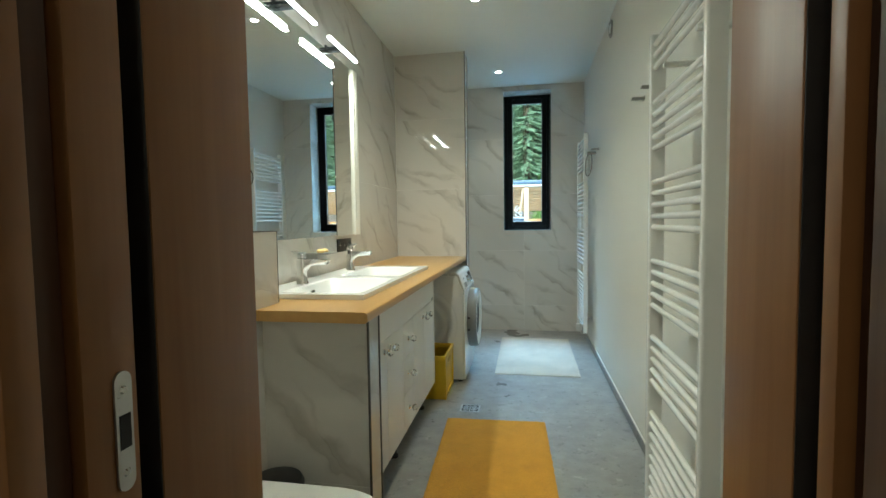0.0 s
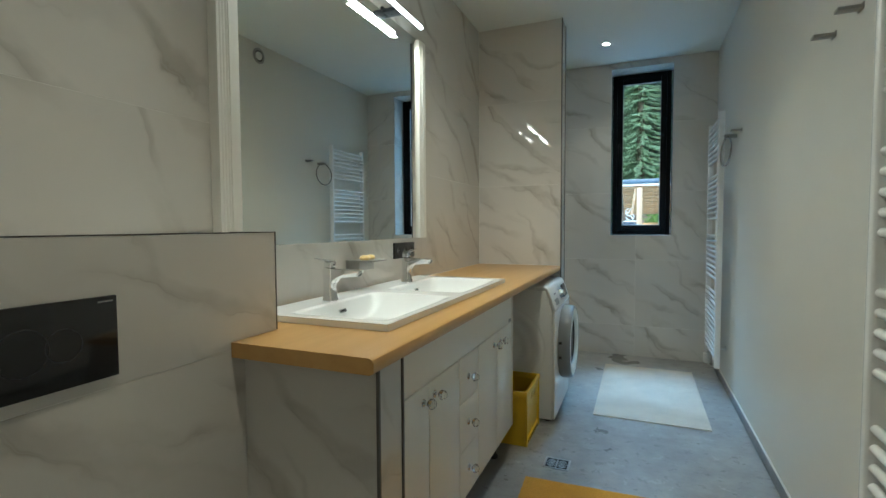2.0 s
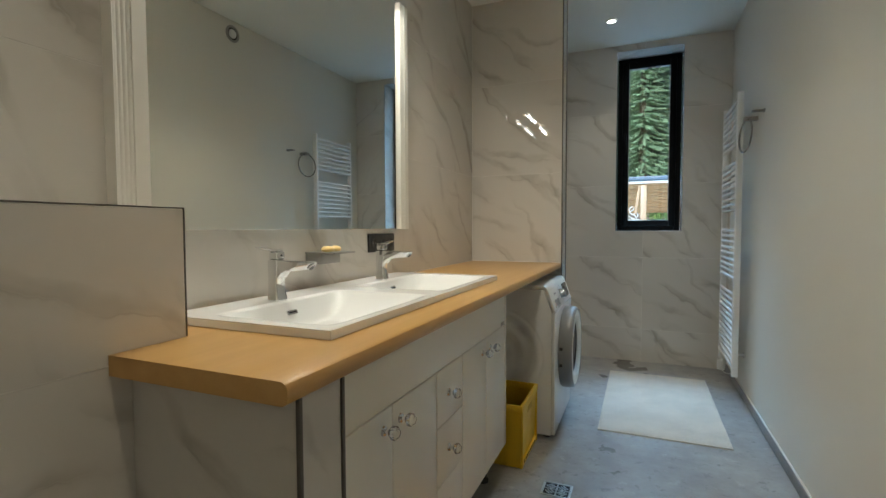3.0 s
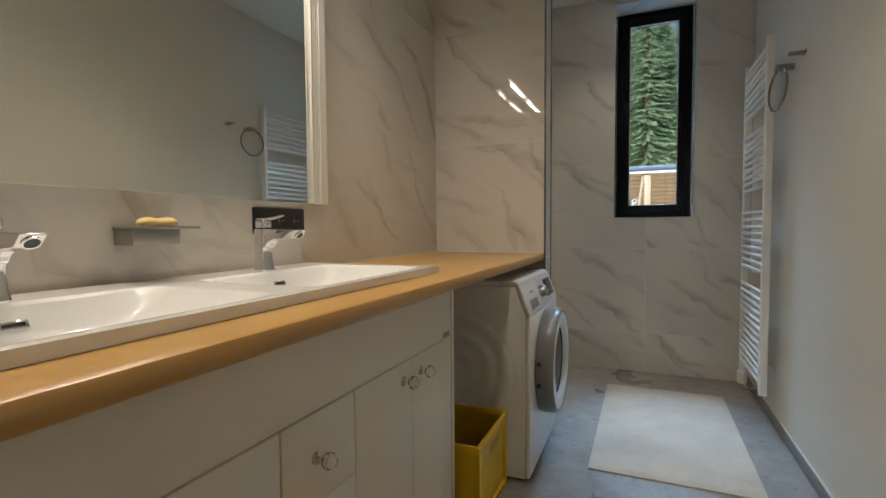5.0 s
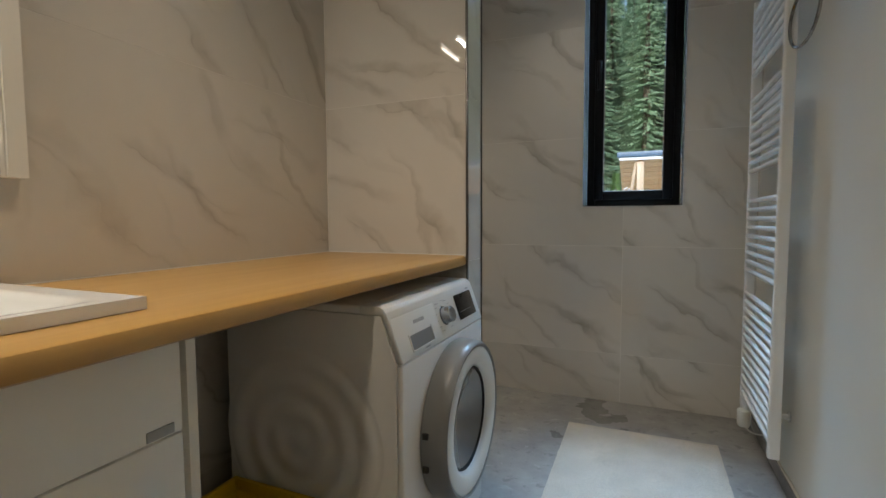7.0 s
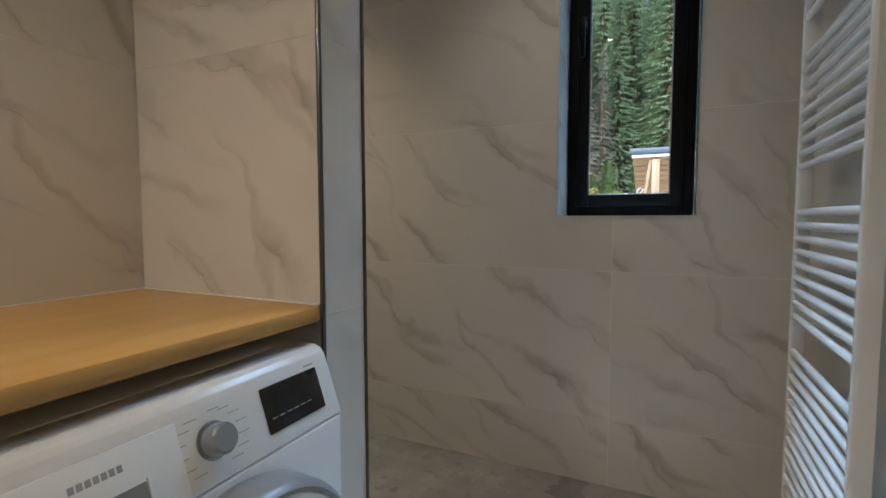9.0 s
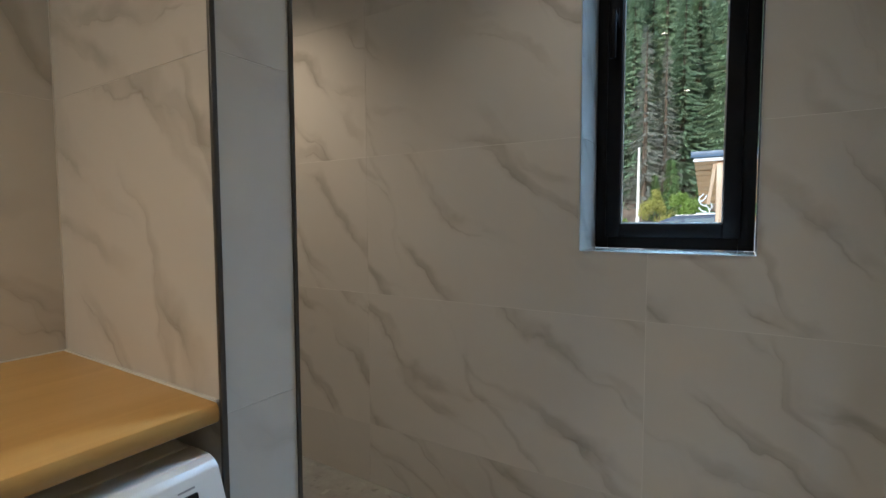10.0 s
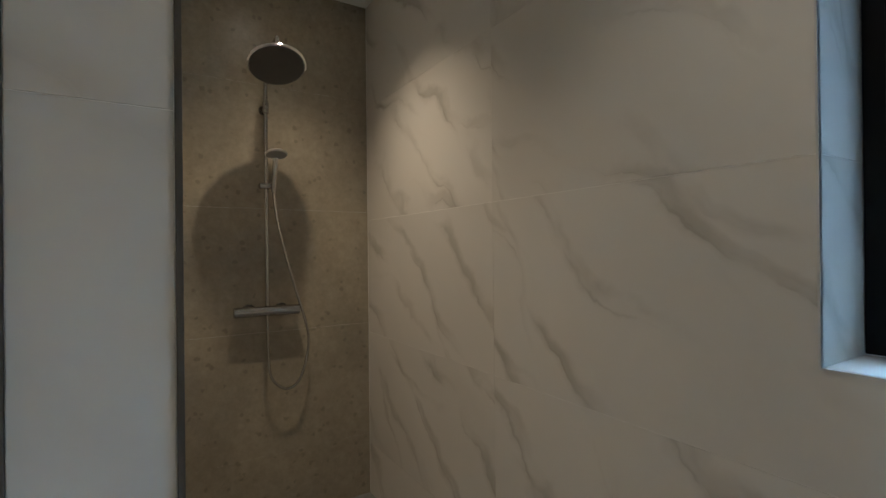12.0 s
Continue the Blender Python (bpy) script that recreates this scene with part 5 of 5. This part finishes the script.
for pts in ([(-1.72, 1.06), (-1.55, 1.36), (-1.12, 1.44), (-1.02, 1.06)], [(-0.95, 1.06), (-1.04, 1.45), (-0.22, 1.48), (-0.18, 1.06)], [(-0.10, 1.06), (-0.14, 1.48), (0.28, 1.42), (0.80, 1.08)]):
    part("side_window", side_glass(pts), CARGLASS, car)
part("rear_light", boxes(((-2.19, -0.895, 0.88), (-1.85, -0.80, 1.02)), bevel=0.02), REDP, car, "red rear light")
for x in (-1.36, 1.35):
    w_ = part("wheel", lathe([(0.0, 0.10), (0.20, 0.10), (0.24, 0.12), (0.33, 0.11), (0.35, 0.07), (0.35, -0.08), (0, -0.08)], Matrix.Translation((x, -0.78, 0.35)) @ pose(0, 0, 0, 90, 0, 0), 28), RUBBER, car)
    rim = part("rim", lathe([(0.232, 0.10), (0.245, 0.126), (0.232, 0.130), (0.215, 0.112), (0.215, 0.10)], Matrix.Translation((x, -0.78, 0.35)) @ pose(0, 0, 0, 90, 0, 0), 28), STEEL, w_, "silver spoked rim", smooth=False)
    part("hub", lathe([(0, 0.126), (0.05, 0.124), (0.055, 0.105)], Matrix.Translation((x, -0.78, 0.35)) @ pose(0, 0, 0, 90, 0, 0), 14), STEEL, rim)
    for k in range(7):
        b_ = boxes(((0.04, -0.018, 0.102), (0.222, 0.018, 0.118)))
        b_.transform(Matrix.Translation((x, -0.78, 0.35)) @ pose(0, 0, 0, 90, 0, 0) @ pose(0, 0, 0, 0, 0, k * 360 / 7))
        part("spoke", b_, STEEL, rim, smooth=False)
    part("wheel", rods(((x, 0.66, 0.35), (x, 0.88, 0.35), 0.35)), RUBBER, car)
for x in (-0.62, 0.25):
    part("door_handle", boxes(((x - 0.10, -0.91, 0.93), (x + 0.10, -0.885, 0.965)), bevel=0.008), STEEL, car)
part("roof_rail", rods(((-1.30, -0.70, 1.56), (0.1, -0.70, 1.60), 0.02)), STEEL, car)

# wooden shelter with a dark blue roof edge
sho = (1.6, 11.0, GZ + 0.02)
shelter = thing("wooden_shelter", sho, "wooden shelter with a dark blue roof edge and board soffit", "shelter")
rx0, rx1 = -0.38 - sho[0], 3.4
z_f = 2.02 - sho[2]
part("fascia", boxes(((rx0 - 0.03, -0.06, z_f + 0.015), (rx1, 0.0, z_f + 0.10)), bevel=0.006), ROOFING, shelter)
part("gutter_board", boxes(((rx0, -0.035, z_f - 0.035), (rx1, 0.0, z_f + 0.014)), bevel=0.004), OFFWHITE, shelter)
roof = part("roof", prism([(0.0, z_f + 0.02), (1.5, z_f - 0.55), (1.5, z_f - 0.48), (0.0, z_f + 0.09)], rx0, rx1, "x"), ROOFING, shelter)
nb = 9
for k in range(nb):
    y0_, y1_ = 1.5 * k / nb + 0.010, 1.5 * (k + 1) / nb - 0.012
    za, zb = z_f + 0.018 - 0.57 * y0_ / 1.5, z_f + 0.018 - 0.57 * y1_ / 1.5
    part("soffit_board", prism([(y0_, za), (y1_, zb), (y1_, zb - 0.02), (y0_, za - 0.02)], rx0 + 0.004, rx1, "x"), PINE, roof)
for x in (-0.045, 2.2):
    part("post", boxes(((x - 0.055 - sho[0], 0.0, 0.0), (x + 0.055 - sho[0], 0.11, z_f - 0.06)), bevel=0.008), PINEV, shelter)
part("brace", prism([(-0.21 - sho[0], z_f - 0.62), (-0.17 - sho[0], z_f - 0.62), (-0.10 - sho[0], z_f - 0.08), (-0.14 - sho[0], z_f - 0.06)], 0.03, 0.07, "y"), PINEV, shelter)
part("shelf", boxes(((-0.33 - sho[0], 0.0, 1.515), (-0.10 - sho[0], 0.16, 1.535)), bevel=0.003), OFFWHITE, shelter)
part("back_wall", boxes(((0.25 - sho[0], 1.42, 0.0), (rx1, 1.48, 1.42)), bevel=0.004), OFFWHITE, shelter)
part("back_beam", boxes(((0.02 - sho[0], 1.36, 1.42), (rx1, 1.50, 1.50)), bevel=0.004), PINE, shelter)
antler = thing("antler_sculpture", (-0.22, 11.08, GZ + 0.02 + 1.537), "white curved antler sculpture on a white shelf of the shelter", "sculpture")
bm = bmesh.new()
for k, pts in enumerate((
        [(0.10, 0, 0), (0.05, 0, 0.15), (-0.10, 0, 0.22), (-0.16, 0.02, 0.38), (-0.05, 0, 0.50)],
        [(-0.02, 0, 0.18), (0.06, 0.01, 0.28), (0.04, 0, 0.40)],
        [(-0.13, 0, 0.30), (-0.05, 0, 0.34), (0.02, 0.02, 0.46)],
        [(0.02, 0, 0.02), (-0.10, 0, 0.06), (-0.16, 0, 0.14)],
        [(0.08, 0, 0.06), (0.15, 0, 0.16), (0.10, 0, 0.28)])):
    tb = tube(smooth_path(pts, 6), 0.015, 8)
    me_ = bpy.data.meshes.new("tmp")
    tb.to_mesh(me_)
    bm.from_mesh(me_)
    bpy.data.meshes.remove(me_)
    tb.free()
bm.transform(Matrix.Scale(0.52, 4))
part("antlers", bm, OFFWHITE, antler)


# ---- wall tiles, piece by piece ----
def pieces(rect, hole):
    """The rectangle (a0, a1, b0, b1) less a hole, as rectangles."""
    a0, a1, b0, b1 = rect
    if hole is None or hole[0] >= a1 or hole[1] <= a0 or hole[2] >= b1 or hole[3] <= b0:
        return [rect]
    h0, h1, k0, k1 = max(a0, hole[0]), min(a1, hole[1]), max(b0, hole[2]), min(b1, hole[3])
    out = [(a0, h0, b0, b1), (h1, a1, b0, b1), (h0, h1, b0, k0), (h0, h1, k1, b1)]
    return [r for r in out if r[1] - r[0] > 1e-4 and r[3] - r[2] > 1e-4]


def tile_wall(parent, axis, face, inward, cuts, rows, hole=None, material=None, t=0.0085, gap=0.0006):
    """Tiles on a plane axis = face; inward is the sign of the side that the room is on."""
    for a0, a1 in zip(cuts, cuts[1:]):
        for b0, b1 in zip(rows, rows[1:]):
            rects = pieces((a0 + gap, a1 - gap, b0 + gap, b1 - gap), hole)
            if not rects:
                continue
            bm = bmesh.new()
            for r in rects:
                d0, d1 = sorted((face, face - inward * t))
                lo, hi = ((d0, r[0], r[2]), (d1, r[1], r[3])) if axis == "x" else (((r[0], d0, r[2]), (r[1], d1, r[3])) if axis == "y" else ((r[0], r[2], d0), (r[1], r[3], d1)))
                cube(bm, lo, hi)
            link("tile", bm, material or TILE, parent, smooth=False)


ZR = [0.0, 0.275, 0.877, 1.481, 2.084, H]
tile_wall(wall_north, "y", Y1, -1, [-2.329, -1.225, -0.066, X1], ZR, (WL, WR, WB, WT))
tile_wall(wall_west, "x", X0, 1, [Y0, 1.70, 2.885, 4.039], ZR)
tile_wall(pier, "y", 4.04, -1, [X0 + 0.0005, -0.5555], ZR)
tile_wall(pier, "x", -0.552, 1, [4.0465, 4.1955], ZR, material=TILE_PLAIN)
tile_wall(pier, "y", 4.20, 1, [-2.329, -1.40, -0.5565], ZR)
tile_wall(cistern_box, "x", XB, 1, [Y0, 1.6175], [0.0, 0.277, 0.879, 1.1685])
tile_wall(cistern_box, "y", 1.62, 1, [X0 + 0.002, XB - 0.0035], [0.90, 1.1685])
tile_wall(cistern_box, "z", 1.17, 1, [X0 + 0.002, XB - 0.0025], [Y0, 1.6175])
tile_wall(vanity_wall, "y", 1.50, -1, [XB + 0.0005, -0.5745], [0.0, 0.277, 0.8605])
tile_wall(vanity_wall, "x", -0.570, 1, [1.5045, 1.6105], [0.0, 0.277, 0.8605])
tile_wall(shower_wall, "x", -2.33, 1, [4.202, Y1 - 0.001], [0.0, 0.325, 0.925, 1.525, 2.125, H], material=SHOWER, gap=0.0003)
# window reveal
tile_wall(wall_north, "x", WL, 1, [Y1 + 0.0045, 5.384], [WB - 0.009, 1.481, 2.084, WT])
tile_wall(wall_north, "x", WR, -1, [Y1 + 0.0045, 5.384], [WB - 0.009, 1.481, 2.084, WT])
tile_wall(wall_north, "z", WB, 1, [WL + 0.001, -0.066, WR - 0.001], [Y1 + 0.0045, 5.384])
tile_wall(wall_north, "z", WT, -1, [WL + 0.001, WR - 0.001], [Y1 + 0.0045, 5.384])
